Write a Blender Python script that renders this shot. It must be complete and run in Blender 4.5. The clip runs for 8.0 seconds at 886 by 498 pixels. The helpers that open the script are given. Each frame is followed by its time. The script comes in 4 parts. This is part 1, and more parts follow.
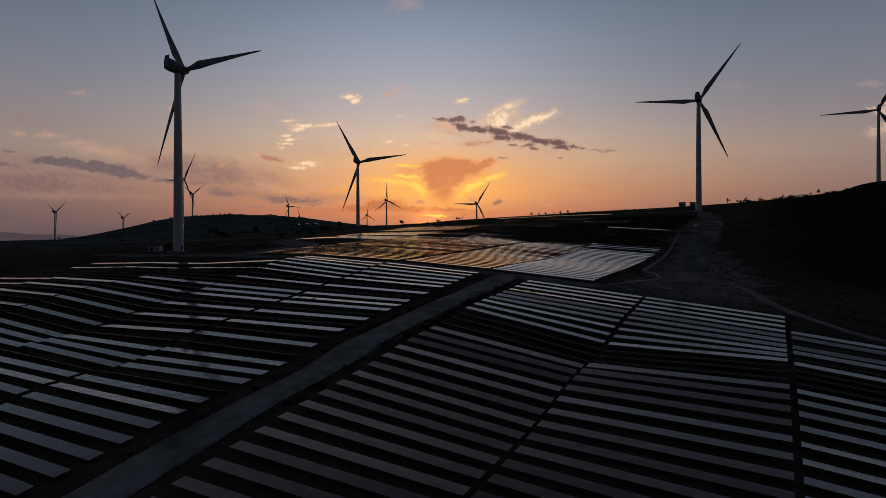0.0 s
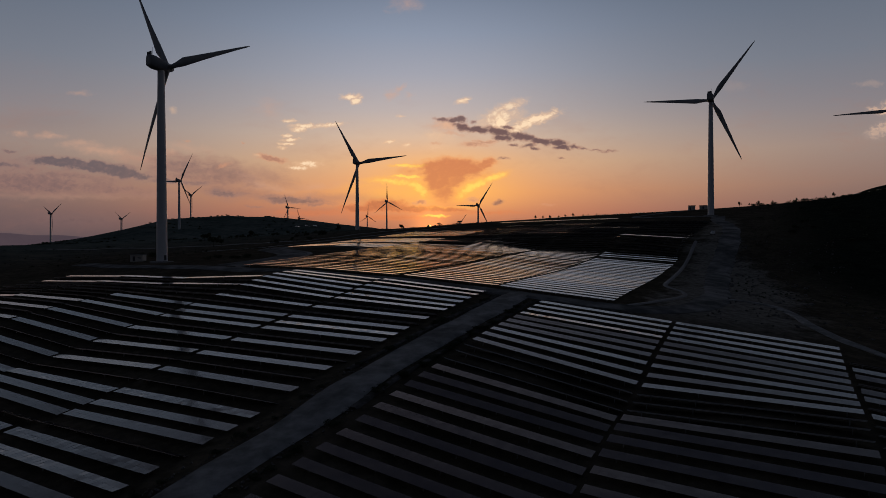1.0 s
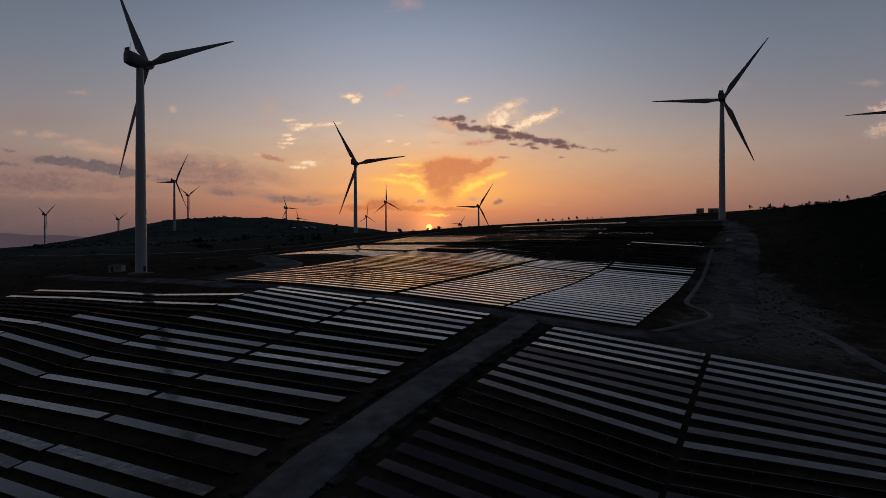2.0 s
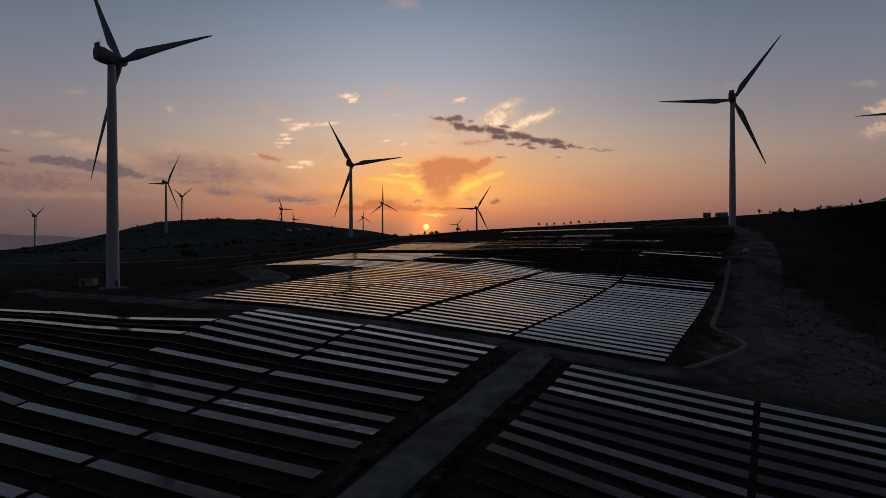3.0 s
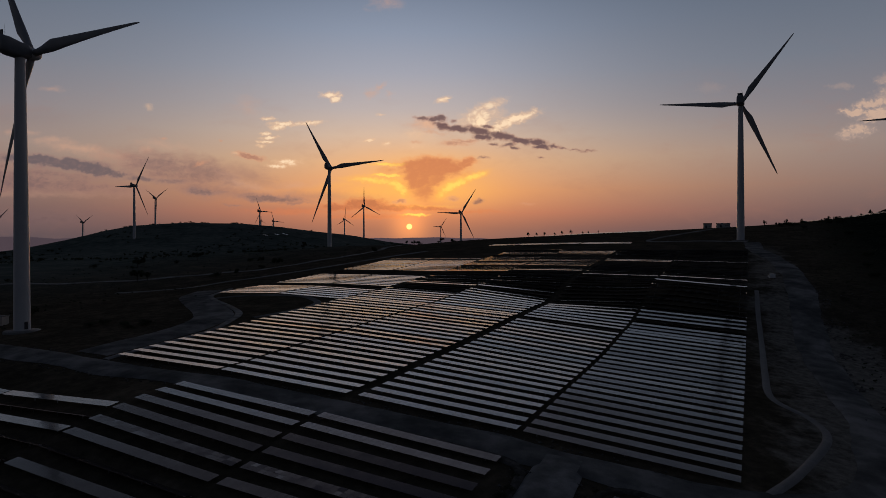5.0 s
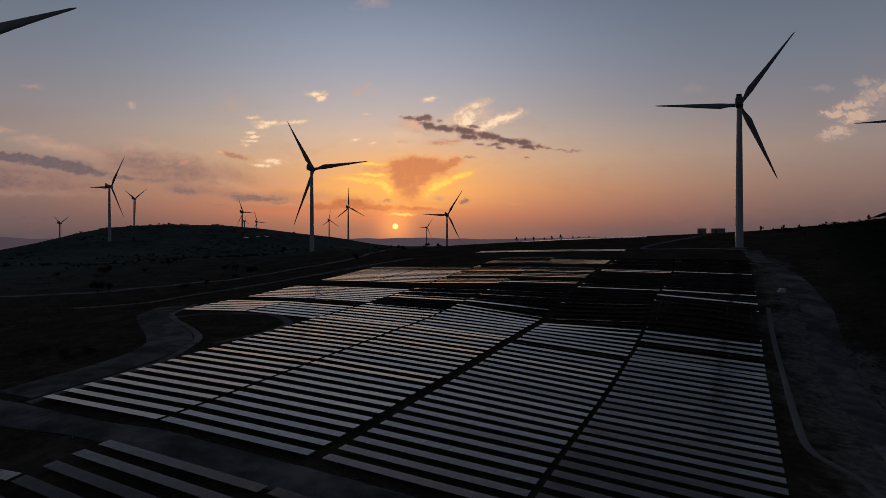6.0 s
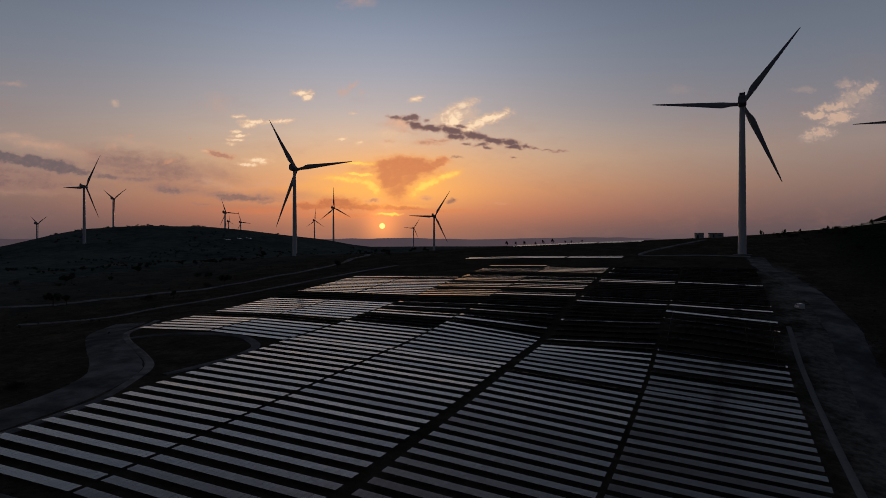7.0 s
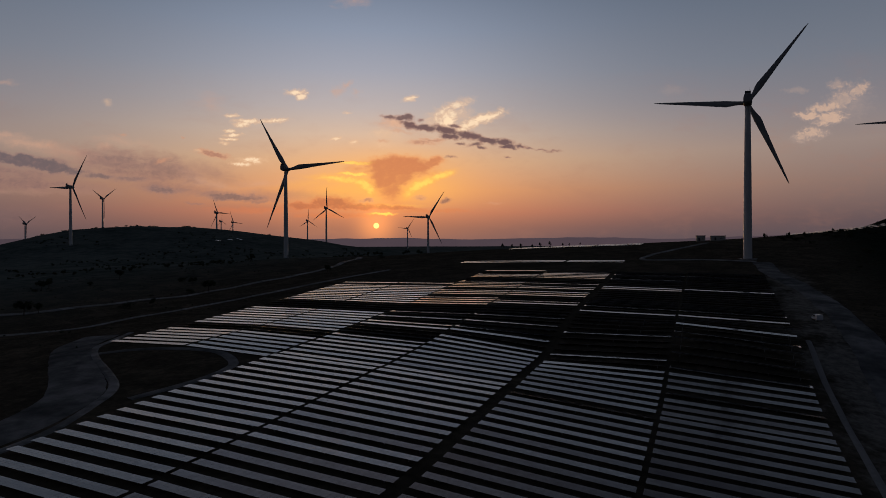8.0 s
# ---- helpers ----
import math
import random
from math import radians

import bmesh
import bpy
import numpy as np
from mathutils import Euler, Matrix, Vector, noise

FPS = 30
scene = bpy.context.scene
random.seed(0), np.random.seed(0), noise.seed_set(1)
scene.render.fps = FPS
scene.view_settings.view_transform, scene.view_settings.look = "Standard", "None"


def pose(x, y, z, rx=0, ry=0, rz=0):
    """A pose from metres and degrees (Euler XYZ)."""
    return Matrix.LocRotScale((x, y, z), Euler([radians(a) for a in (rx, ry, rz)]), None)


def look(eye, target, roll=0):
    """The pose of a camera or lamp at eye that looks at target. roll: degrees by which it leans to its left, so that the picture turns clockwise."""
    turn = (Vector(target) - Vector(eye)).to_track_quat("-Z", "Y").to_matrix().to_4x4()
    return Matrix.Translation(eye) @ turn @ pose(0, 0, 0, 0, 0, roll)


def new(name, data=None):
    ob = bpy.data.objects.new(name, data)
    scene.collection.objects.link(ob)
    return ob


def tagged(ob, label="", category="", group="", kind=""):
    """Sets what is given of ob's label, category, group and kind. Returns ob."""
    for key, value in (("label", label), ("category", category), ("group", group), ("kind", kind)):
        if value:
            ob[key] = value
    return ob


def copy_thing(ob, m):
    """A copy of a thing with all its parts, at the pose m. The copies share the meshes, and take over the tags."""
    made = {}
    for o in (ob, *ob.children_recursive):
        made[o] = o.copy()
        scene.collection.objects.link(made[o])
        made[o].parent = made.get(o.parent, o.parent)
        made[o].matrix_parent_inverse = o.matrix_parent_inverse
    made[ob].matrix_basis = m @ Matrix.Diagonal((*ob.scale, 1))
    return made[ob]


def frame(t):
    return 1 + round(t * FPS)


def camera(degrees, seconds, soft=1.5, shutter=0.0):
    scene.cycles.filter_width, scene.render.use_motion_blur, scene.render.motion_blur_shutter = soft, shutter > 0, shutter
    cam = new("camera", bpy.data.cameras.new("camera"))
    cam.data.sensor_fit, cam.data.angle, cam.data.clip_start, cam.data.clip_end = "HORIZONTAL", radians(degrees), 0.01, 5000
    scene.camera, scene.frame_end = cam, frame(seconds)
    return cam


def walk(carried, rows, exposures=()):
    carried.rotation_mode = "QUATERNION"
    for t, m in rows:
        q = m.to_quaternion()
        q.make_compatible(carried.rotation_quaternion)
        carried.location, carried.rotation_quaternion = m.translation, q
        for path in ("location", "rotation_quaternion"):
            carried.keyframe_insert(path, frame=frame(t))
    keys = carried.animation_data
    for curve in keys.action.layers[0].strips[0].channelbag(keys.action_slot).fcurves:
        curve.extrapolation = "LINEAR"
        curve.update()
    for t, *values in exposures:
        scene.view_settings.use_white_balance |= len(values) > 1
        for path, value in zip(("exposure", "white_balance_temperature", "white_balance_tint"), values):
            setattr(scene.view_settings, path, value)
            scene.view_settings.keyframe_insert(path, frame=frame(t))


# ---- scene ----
cam = camera(71.4, 8.0, soft=0.85)
PATH = [
    (0, (7.77, -1.55, 29.50), (3.024, 7.254, 29.457), -0.20),
    (0.5, (2.87, 6.41, 31.45), (-1.873, 15.212, 31.404), -0.20),
    (1, (-1.10, 13.80, 33.43), (-5.854, 22.597, 33.389), -0.20),
    (1.5, (-5.04, 21.27, 35.47), (-9.789, 30.064, 35.428), -0.20),
    (2, (-9.25, 29.01, 37.59), (-14.005, 37.811, 37.538), -0.19),
    (2.5, (-13.75, 36.98, 39.78), (-18.491, 45.783, 39.729), -0.19),
    (3, (-18.37, 45.02, 42.06), (-23.080, 53.836, 42.005), -0.19),
    (3.5, (-22.90, 53.00, 44.41), (-27.574, 61.845, 44.359), -0.19),
    (4, (-27.22, 60.91, 46.83), (-31.840, 69.781, 46.769), -0.19),
    (4.5, (-31.30, 68.83, 49.26), (-35.854, 77.730, 49.202), -0.19),
    (5, (-35.24, 76.93, 51.67), (-39.708, 85.874, 51.611), -0.19),
    (5.5, (-39.20, 85.43, 54.00), (-43.577, 94.422, 53.937), -0.19),
    (6, (-43.37, 94.45, 56.18), (-47.638, 103.497, 56.116), -0.19),
    (6.5, (-47.79, 103.89, 58.14), (-51.954, 112.981, 58.074), -0.19),
    (7, (-52.24, 113.18, 59.81), (-56.313, 122.309, 59.741), -0.19),
    (7.5, (-56.02, 121.06, 61.13), (-60.022, 130.222, 61.052), -0.19),
    (8, (-57.68, 125.30, 62.03), (-61.668, 134.471, 61.956), -0.19),
]
walk(cam, [(t, look(eye, target, roll)) for t, eye, target, roll in PATH])

# ---- sky, sun ----
SUN_AZ, SUN_EL = -29.67, 1.75


def lin(r, g, b):
    """Linear colour from 0-255 display values."""
    return tuple(((c / 255 + 0.055) / 1.055) ** 2.4 if c > 10 else c / 255 / 12.92 for c in (r, g, b)) + (1.0,)


class Tree:
    """Small helper to write node trees."""

    def __init__(self, nt):
        self.nt = nt
        nt.nodes.clear()

    def node(self, kind, **props):
        n = self.nt.nodes.new(kind)
        for k, v in props.items():
            if k == "operation":
                n.operation = v
            elif k == "blend_type":
                n.blend_type = v
            elif k == "data_type":
                n.data_type = v
            elif k == "vector_type":
                n.vector_type = v
            elif k == "interpolation_type":
                n.interpolation_type = v
        return n

    def put(self, socket, value):
        if isinstance(value, bpy.types.NodeSocket):
            self.nt.links.new(value, socket)
        else:
            socket.default_value = value

    def math(self, op, a, b=0.0, c=0.0, clamp=False):
        n = self.node("ShaderNodeMath", operation=op)
        n.use_clamp = clamp
        for s, v in zip(n.inputs, (a, b, c)):
            self.put(s, v)
        return n.outputs[0]

    def ramp(self, fac, stops):
        n = self.node("ShaderNodeValToRGB")
        e = n.color_ramp.elements
        while len(e) < len(stops):
            e.new(0.5)
        for el, (p, col) in zip(e, stops):
            el.position, el.color = p, col
        self.put(n.inputs[0], fac)
        return n.outputs[0]

    def mix(self, fac, a, b, blend="MIX"):
        n = self.node("ShaderNodeMix", data_type="RGBA", blend_type=blend)
        self.put(n.inputs[0], fac)
        self.put(n.inputs[6], a)
        self.put(n.inputs[7], b)
        return n.outputs[2]

    def noise(self, vec, scale, detail=4.0, rough=0.55, distortion=0.0):
        n = self.node("ShaderNodeTexNoise")
        if vec is not None:
            self.put(n.inputs["Vector"], vec)
        n.inputs["Scale"].default_value = scale
        n.inputs["Detail"].default_value = detail
        n.inputs["Roughness"].default_value = rough
        n.inputs["Distortion"].default_value = distortion
        return n.outputs["Fac"]

    def step(self, v, lo, hi):
        n = self.node("ShaderNodeMapRange", interpolation_type="SMOOTHSTEP")
        self.put(n.inputs[0], v)
        n.inputs[1].default_value, n.inputs[2].default_value = lo, hi
        return n.outputs[0]


# Clouds, on a plane that touches the sky above the sun's bearing: centre across and up, half width and half height (all about
# a degree to the unit), lean in degrees, softness of the edge, cover.
DARK = (
    (1.3, 11.83, 0.95, 0.26, -5, 0.5, 0.9), (2.4, 11.78, 0.95, 0.32, 0, 0.5, 0.95), (3, 11.78, 0.58, 0.47, 0, 0.5, 0.95),
    (3.3, 11.09, 1.26, 0.47, -15, 0.5, 1), (4.11, 11.62, 0.42, 0.21, 0, 0.6, 0.8), (4.61, 10.84, 1.37, 0.42, -12, 0.5, 1),
    (6.43, 10.69, 1.89, 0.47, -10, 0.5, 1), (6.93, 10.1, 1.26, 0.42, -5, 0.5, 1), (8.77, 10.21, 1.89, 0.47, -12, 0.5, 1),
    (10.31, 9.78, 1.58, 0.42, -10, 0.5, 1), (11.97, 9.64, 1.31, 0.37, -8, 0.5, 1), (12.39, 9.21, 0.95, 0.32, 0, 0.5, 1),
    (13.54, 9.26, 0.95, 0.26, -5, 0.6, 0.95),
)
DARK_B = (
    (14.39, 9.1, 0.79, 0.16, -4, 0.7, 0.8), (15.67, 8.95, 1.05, 0.12, -2, 0.7, 0.8), (16.75, 8.85, 1.16, 0.15, 0, 0.7, 0.8),
    (7.85, 9.42, 0.68, 0.17, 0, 0.6, 0.85), (9.28, 9.37, 1, 0.26, 10, 0.6, 0.9), (9.79, 9.15, 0.74, 0.21, -15, 0.6, 0.9),
    (7.34, 11.05, 1.05, 0.21, -5, 0.6, 0.9), (6.93, 8.16, 0.63, 0.17, 0, 0.7, 0.8), (12.39, 8.21, 0.47, 0.16, 0, 0.7, 0.8),
    (6.53, 4.11, 0.74, 0.32, 6, 0.6, 0.85),
)
BROWN = (
    (4.31, 9.52, 1.58, 0.26, 0, 0.8, 0.75), (5.21, 9.73, 1.37, 0.18, 0, 0.8, 0.75), (2.2, 10.52, 1.16, 0.16, -8, 0.9, 0.4),
    (0.6, 9.58, 0.74, 0.11, 0, 0.9, 0.5), (-14.5, 8.16, 1.68, 0.29, -13, 0.7, 0.85), (-17.08, 9.62, 0.26, 0.12, 0, 0.8, 0.7),
    (-0.9, 4.12, 0.63, 0.24, 8, 0.7, 0.8), (4.11, 4.32, 0.68, 0.24, 0, 0.8, 0.7), (-19.06, 7.48, 0.74, 0.21, 18, 0.9, 0.6),
    (-22.22, 9.77, 0.37, 0.16, 0, 0.9, 0.5), (11.14, 3.84, 0.84, 0.12, 0, 0.9, 0.5),
)
RED = (
    (-4.11, 3.87, 1.47, 0.42, 0, 0.7, 0.85), (-6.22, 3.56, 1.79, 0.26, 0, 0.8, 0.8), (-1.9, 3.45, 2.52, 0.24, 0, 0.7, 0.8),
    (1.6, 3.44, 2, 0.18, -3, 0.8, 0.75), (-3.1, 2.71, 3.68, 0.21, 0, 1, 0.5), (4.81, 3.16, 3.15, 0.16, 0, 1, 0.45),
    (-10.41, 3.19, 3.68, 0.26, 0, 1, 0.4),
)
LIT = (
    (6.43, 12.04, 1.89, 0.89, 25, 1, 0.85), (7.44, 12.95, 1.68, 0.53, 20, 1, 0.8), (6.73, 11.53, 1.16, 0.63, 40, 0.8, 1),
    (10, 11.84, 2.21, 0.47, 18, 0.8, 0.95), (8.77, 11.21, 1.68, 0.42, 22, 0.8, 0.9), (7.75, 12.31, 1.37, 0.95, 0, 1.2, 0.6),
    (3.2, 13.57, 0.68, 0.26, 15, 0.8, 0.85), (-7.14, 13.86, 0.95, 0.32, 0, 0.8, 0.95), (-6.73, 13.49, 0.47, 0.32, 0, 0.8, 0.9),
    (0.9, 10.26, 1.47, 0.58, 0, 1.3, 0.6), (0.7, 9.26, 1.05, 0.47, 0, 1.3, 0.55), (-2.1, 9.42, 0.37, 0.21, 0, 0.9, 0.7),
    (-3.6, 9.78, 0.47, 0.13, 8, 0.8, 0.8),
)
LIT_B = (
    (-11.45, 11.19, 1.37, 0.24, 0, 0.9, 0.9), (-11.97, 10.92, 0.79, 0.29, 0, 0.9, 0.9), (-12.81, 11.66, 0.58, 0.18, 0, 0.9, 0.8),
    (-9.28, 11.29, 1.37, 0.21, 4, 0.9, 0.85), (-13.02, 10.3, 0.58, 0.13, 0, 0.8, 0.8), (-12.7, 9.94, 0.74, 0.16, 3, 0.8, 0.9),
    (-13.12, 9.52, 0.68, 0.14, 0, 0.8, 0.85), (-13.54, 9.16, 0.47, 0.16, 0, 0.9, 0.7), (-11.24, 7.69, 1.26, 0.24, 0, 0.9, 0.9),
    (-12.07, 7.32, 0.95, 0.17, 0, 0.9, 0.85), (-10.62, 7.49, 0.47, 0.24, 0, 0.9, 0.8), (-15.78, 8.47, 0.42, 0.11, -10, 0.9, 0.6),
    (-23.5, 12.58, 0.42, 0.26, -30, 1.1, 0.4), (-2.6, 12.14, 0.37, 0.11, 0, 0.9, 0.5),
)
ROSE = (
    (1.9, 11.15, 1.79, 0.58, -10, 1, 0.75), (-2.8, 14.6, 0.95, 0.21, 30, 1.1, 0.55), (-3.5, 14.08, 0.79, 0.37, 45, 1.2, 0.45),
    (-1.7, 13.97, 0.47, 0.26, 0, 1.2, 0.4), (-14.82, 12.9, 1.37, 0.84, -20, 1.8, 0.4), (-34.56, 10.28, 1.37, 0.26, 0, 1.2, 0.5),
    (-37.35, 10.38, 0.74, 0.26, 0, 1.2, 0.5), (-31.89, 14.21, 0.95, 0.26, 0, 1.2, 0.4), (-31.76, 9.45, 2.1, 0.37, -3, 1.2, 0.55),
    (-29.7, 8.83, 3.15, 0.47, -7, 1.2, 0.6), (-26.35, 8.1, 3.15, 0.63, -10, 1.3, 0.6), (-23.73, 8.84, 0.74, 0.37, 0, 1.2, 0.55),
    (-2.2, 22.45, 1.37, 0.68, 0, 1.4, 0.5),
)
ROSE_B = (
    (-15.89, 5.87, 1.58, 0.32, -15, 1.1, 0.6), (-17.08, 6.64, 1.37, 0.26, -15, 1.1, 0.5), (-33.08, 4.7, 7.88, 0.32, 0, 1.3, 0.25),
    (-14.5, 5.35, 3.15, 0.42, -8, 1.4, 0.5), (-22.34, 9.15, 2.63, 0.42, -6, 1.5, 0.45), (-10.41, 5.6, 3.15, 0.42, 4, 1.5, 0.4),
)
GOLD = (
    (-1.6, 7.53, 1.89, 0.16, 0, 0.7, 0.9), (-2, 6.48, 1.58, 0.14, -3, 0.7, 0.95), (-3.1, 6.01, 3.05, 0.37, -4, 1, 0.85),
    (-1.1, 5.54, 1.26, 0.47, -20, 0.9, 0.9), (-0.5, 5.06, 0.53, 0.68, 0, 1, 0.9), (4.21, 5.63, 2, 0.42, 28, 0.9, 0.95),
    (5.92, 6.42, 1.58, 0.34, 18, 0.9, 0.9), (2.9, 4.7, 0.74, 0.47, 45, 1, 0.85), (-3.6, 4.96, 3.47, 1.05, 0, 1.6, 0.6),
    (0.6, 3.59, 3.15, 0.16, 0, 0.9, 0.7), (0.6, 2.86, 1.16, 0.13, 0, 0.7, 0.95), (-6.22, 5.6, 3.15, 0.53, 8, 1.6, 0.45),
)
SHOWER = (
    (2.2, 7.26, 3.05, 0.89, 0, 0.5, 0.95), (5.21, 7.64, 1.05, 0.47, 20, 0.6, 0.9), (0.9, 6.21, 1.47, 1.16, 0, 0.6, 0.95),
    (1.4, 5.17, 1.42, 1.26, 0, 0.8, 0.9), (2.2, 6.01, 1.79, 0.74, 30, 0.7, 0.9), (-1.6, 7.01, 1.47, 0.37, 0, 1.1, 0.6),
    (1.6, 3.91, 1.68, 0.74, 0, 1.2, 0.6),
)
GREY = (
    (-33.48, 7.85, 3.05, 0.34, -3, 0.6, 0.9), (-30.46, 7.44, 3.47, 0.45, -7, 0.6, 0.9), (-28.19, 6.91, 2.21, 0.39, -9, 0.6, 0.9),
    (-26.72, 6.56, 1.37, 0.26, -5, 0.7, 0.85), (-24.32, 6.14, 1.37, 0.21, -3, 0.8, 0.75), (-21.76, 5.87, 1.37, 0.21, 0, 0.9, 0.65),
    (-18.62, 4.98, 1.37, 0.26, -3, 0.8, 0.75), (-38.36, 8.83, 0.58, 0.13, 0, 0.8, 0.7), (-39.38, 7.64, 2.31, 0.26, -5, 0.9, 0.8),
    (-12.49, 4.3, 2.42, 0.29, -3, 0.7, 0.8), (-10.41, 3.98, 1.37, 0.16, 0, 0.9, 0.6), (-14.5, 4.66, 1.37, 0.16, 0, 0.9, 0.5),
    (-16.11, 3.73, 0.74, 0.11, 0, 0.9, 0.5),
)
BANK = (
    (-36.08, 6.04, 4.99, 0.89, -4, 1, 0.75), (-30.46, 5.52, 3.47, 0.53, -4, 1.1, 0.65), (-32.55, 6.55, 4.41, 0.32, -6, 1.1, 0.6),
    (-22.34, 7.28, 3.47, 0.95, -10, 1.1, 0.7), (-18.95, 6.76, 2.84, 0.95, -12, 1.1, 0.7), (-18.4, 5.19, 3.15, 0.58, -5, 1.2, 0.6),
    (-26.96, 5.11, 3.15, 0.42, -2, 1.2, 0.5), (-42.24, 7.18, 4.2, 1.58, 0, 1.3, 0.6), (-15.03, 6.54, 2.1, 0.63, -14, 1.3, 0.5),
    (-9.38, 4.56, 4.73, 0.32, 0, 1.4, 0.4),
)
HAZE = (
    (-33.08, 2.52, 10.5, 1.47, 0, 1.4, 0.9), (-41.17, 4.6, 6.3, 1.05, 0, 1.5, 0.7), (-34.56, 11.57, 6.83, 1.16, 0, 2, 0.3),
    (-10.41, 3.41, 8.4, 0.42, 0, 1.6, 0.35),
)
PALE = (
    (45.9, 15.89, 0.58, 0.32, 0, 1.1, 0.6), (48.42, 15.51, 0.79, 0.42, 20, 1.1, 0.75), (46.56, 14.38, 1.68, 0.68, 32, 1.2, 0.65),
    (44.76, 13.54, 1.16, 0.32, 10, 1, 0.85), (42.86, 12.67, 0.89, 0.24, -3, 0.9, 0.9), (45.25, 12.48, 1.16, 0.42, 15, 1, 0.9),
    (43.33, 10.98, 1.05, 0.42, 10, 1.1, 0.85), (42.4, 10.53, 0.84, 0.32, 10, 1.1, 0.75), (47.91, 14.13, 1.37, 1.16, 50, 1.8, 0.45),
    (41.63, 15.22, 0.74, 0.21, 0, 1.2, 0.4), (28.69, 14.92, 0.84, 0.32, 0, 1.4, 0.2),
)


def build_world():
    world = bpy.data.worlds.new("evening_sky")
    scene.world = world
    world.use_nodes = True
    T = Tree(world.node_tree)
    coord = T.node("ShaderNodeTexCoord").outputs["Generated"]
    sep = T.node("ShaderNodeSeparateXYZ")
    T.put(sep.inputs[0], coord)
    x, y, z = sep.outputs
    el = T.math("MULTIPLY", T.math("ARCSINE", z), 57.2958)
    az = T.math("SUBTRACT", T.math("MULTIPLY", T.math("ARCTAN2", x, y), 57.2958), SUN_AZ)
    az = T.math("WRAP", az, 180.0, -180.0)
    up = T.math("DIVIDE", el, 40.0, clamp=True)
    # bands of colour by height: over the sun, and far to the sides of it
    sunny = T.ramp(up, [(0.0, lin(90, 77, 91)), (0.0125, lin(101, 85, 93)), (0.037, lin(133, 93, 91)), (0.075, lin(193, 118, 93)),
                        (0.125, lin(220, 150, 103)), (0.19, lin(220, 175, 135)), (0.25, lin(207, 182, 162)), (0.31, lin(183, 173, 172)),
                        (0.39, lin(158, 161, 174)), (0.475, lin(136, 147, 167)), (0.55, lin(117, 129, 150)), (0.66, lin(101, 104, 119)), (0.8, lin(84, 81, 89)), (0.9, lin(49, 49, 60)), (1.0, lin(32, 34, 45))])
    side = T.ramp(up, [(0.0, lin(75, 73, 83)), (0.05, lin(92, 80, 87)), (0.125, lin(128, 108, 105)), (0.2, lin(145, 128, 124)),
                       (0.275, lin(130, 124, 130)), (0.375, lin(111, 117, 130)), (0.55, lin(88, 99, 116)), (0.8, lin(58, 62, 73)), (1.0, lin(32, 35, 46))])
    back = T.ramp(up, [(0.0, lin(26, 27, 34)), (0.2, lin(31, 36, 47)), (0.5, lin(33, 38, 50)), (1.0, lin(38, 44, 58))])
    breadth = T.math("ADD", 20.0, T.math("MULTIPLY", T.math("MULTIPLY", T.step(az, 0.0, 14.0), T.math("SUBTRACT", 1.0, T.step(el, 5.0, 13.0))), 5.0))
    near = T.math("POWER", 2.71828, T.math("MULTIPLY", T.math("POWER", T.math("DIVIDE", T.math("ABSOLUTE", T.math("ADD", az, 1.0)), breadth), 2.0), -1.0))
    rear = T.step(T.math("ABSOLUTE", az), 40.0, 112.0)
    col = T.mix(near, side, sunny)
    col = T.mix(rear, col, back)
    # the golden glow over the setting sun
    for gaz, gel, ra, re, share, tint in ((1.2, 5.2, 9.0, 3.6, 0.5, lin(246, 166, 102)), (1.4, 5.4, 5.6, 2.4, 0.75, lin(255, 184, 88))):
        ga, ge = T.math("DIVIDE", T.math("SUBTRACT", az, gaz), ra), T.math("DIVIDE", T.math("SUBTRACT", el, gel), re)
        g = T.math("POWER", 2.71828, T.math("MULTIPLY", T.math("ADD", T.math("MULTIPLY", ga, ga), T.math("MULTIPLY", ge, ge)), -1.0))
        col = T.mix(T.math("MULTIPLY", T.math("MULTIPLY", g, share), T.step(el, 1.8, 5.2)), col, tint)
    # the plane of the clouds, and the turbulence that all of them share, stretched along the horizon
    off_axis = T.math("MULTIPLY", az, math.pi / 180)
    ahead = T.math("MAXIMUM", T.math("COSINE", off_axis), 0.1)
    comb = T.node("ShaderNodeCombineXYZ")
    T.put(comb.inputs[0], T.math("MULTIPLY", T.math("DIVIDE", T.math("SINE", off_axis), ahead), 57.296))
    T.put(comb.inputs[1], T.math("MULTIPLY", T.math("DIVIDE", T.math("TANGENT", T.math("MULTIPLY", el, math.pi / 180)), ahead), 57.296))
    flat = comb.outputs[0]
    front = T.math("SUBTRACT", 1.0, T.step(T.math("ABSOLUTE", az), 55.0, 75.0))

    def scaled(v, by):
        n = T.node("ShaderNodeVectorMath", operation="MULTIPLY")
        T.put(n.inputs[0], v)
        n.inputs[1].default_value = by
        return n.outputs[0]

    def warped(v, scale, amount):
        """v, pushed about by turbulence of that scale."""
        n = T.node("ShaderNodeTexNoise")
        T.put(n.inputs["Vector"], v)
        n.inputs["Scale"].default_value, n.inputs["Detail"].default_value, n.inputs["Roughness"].default_value = scale, 5.0, 0.6
        shift = T.node("ShaderNodeVectorMath", operation="SUBTRACT")
        T.put(shift.inputs[0], n.outputs["Color"])
        shift.inputs[1].default_value = (0.5, 0.5, 0.5)
        total = T.node("ShaderNodeVectorMath", operation="ADD")
        T.put(total.inputs[0], v)
        T.put(total.inputs[1], scaled(shift.outputs[0], amount))
        return total.outputs[0]

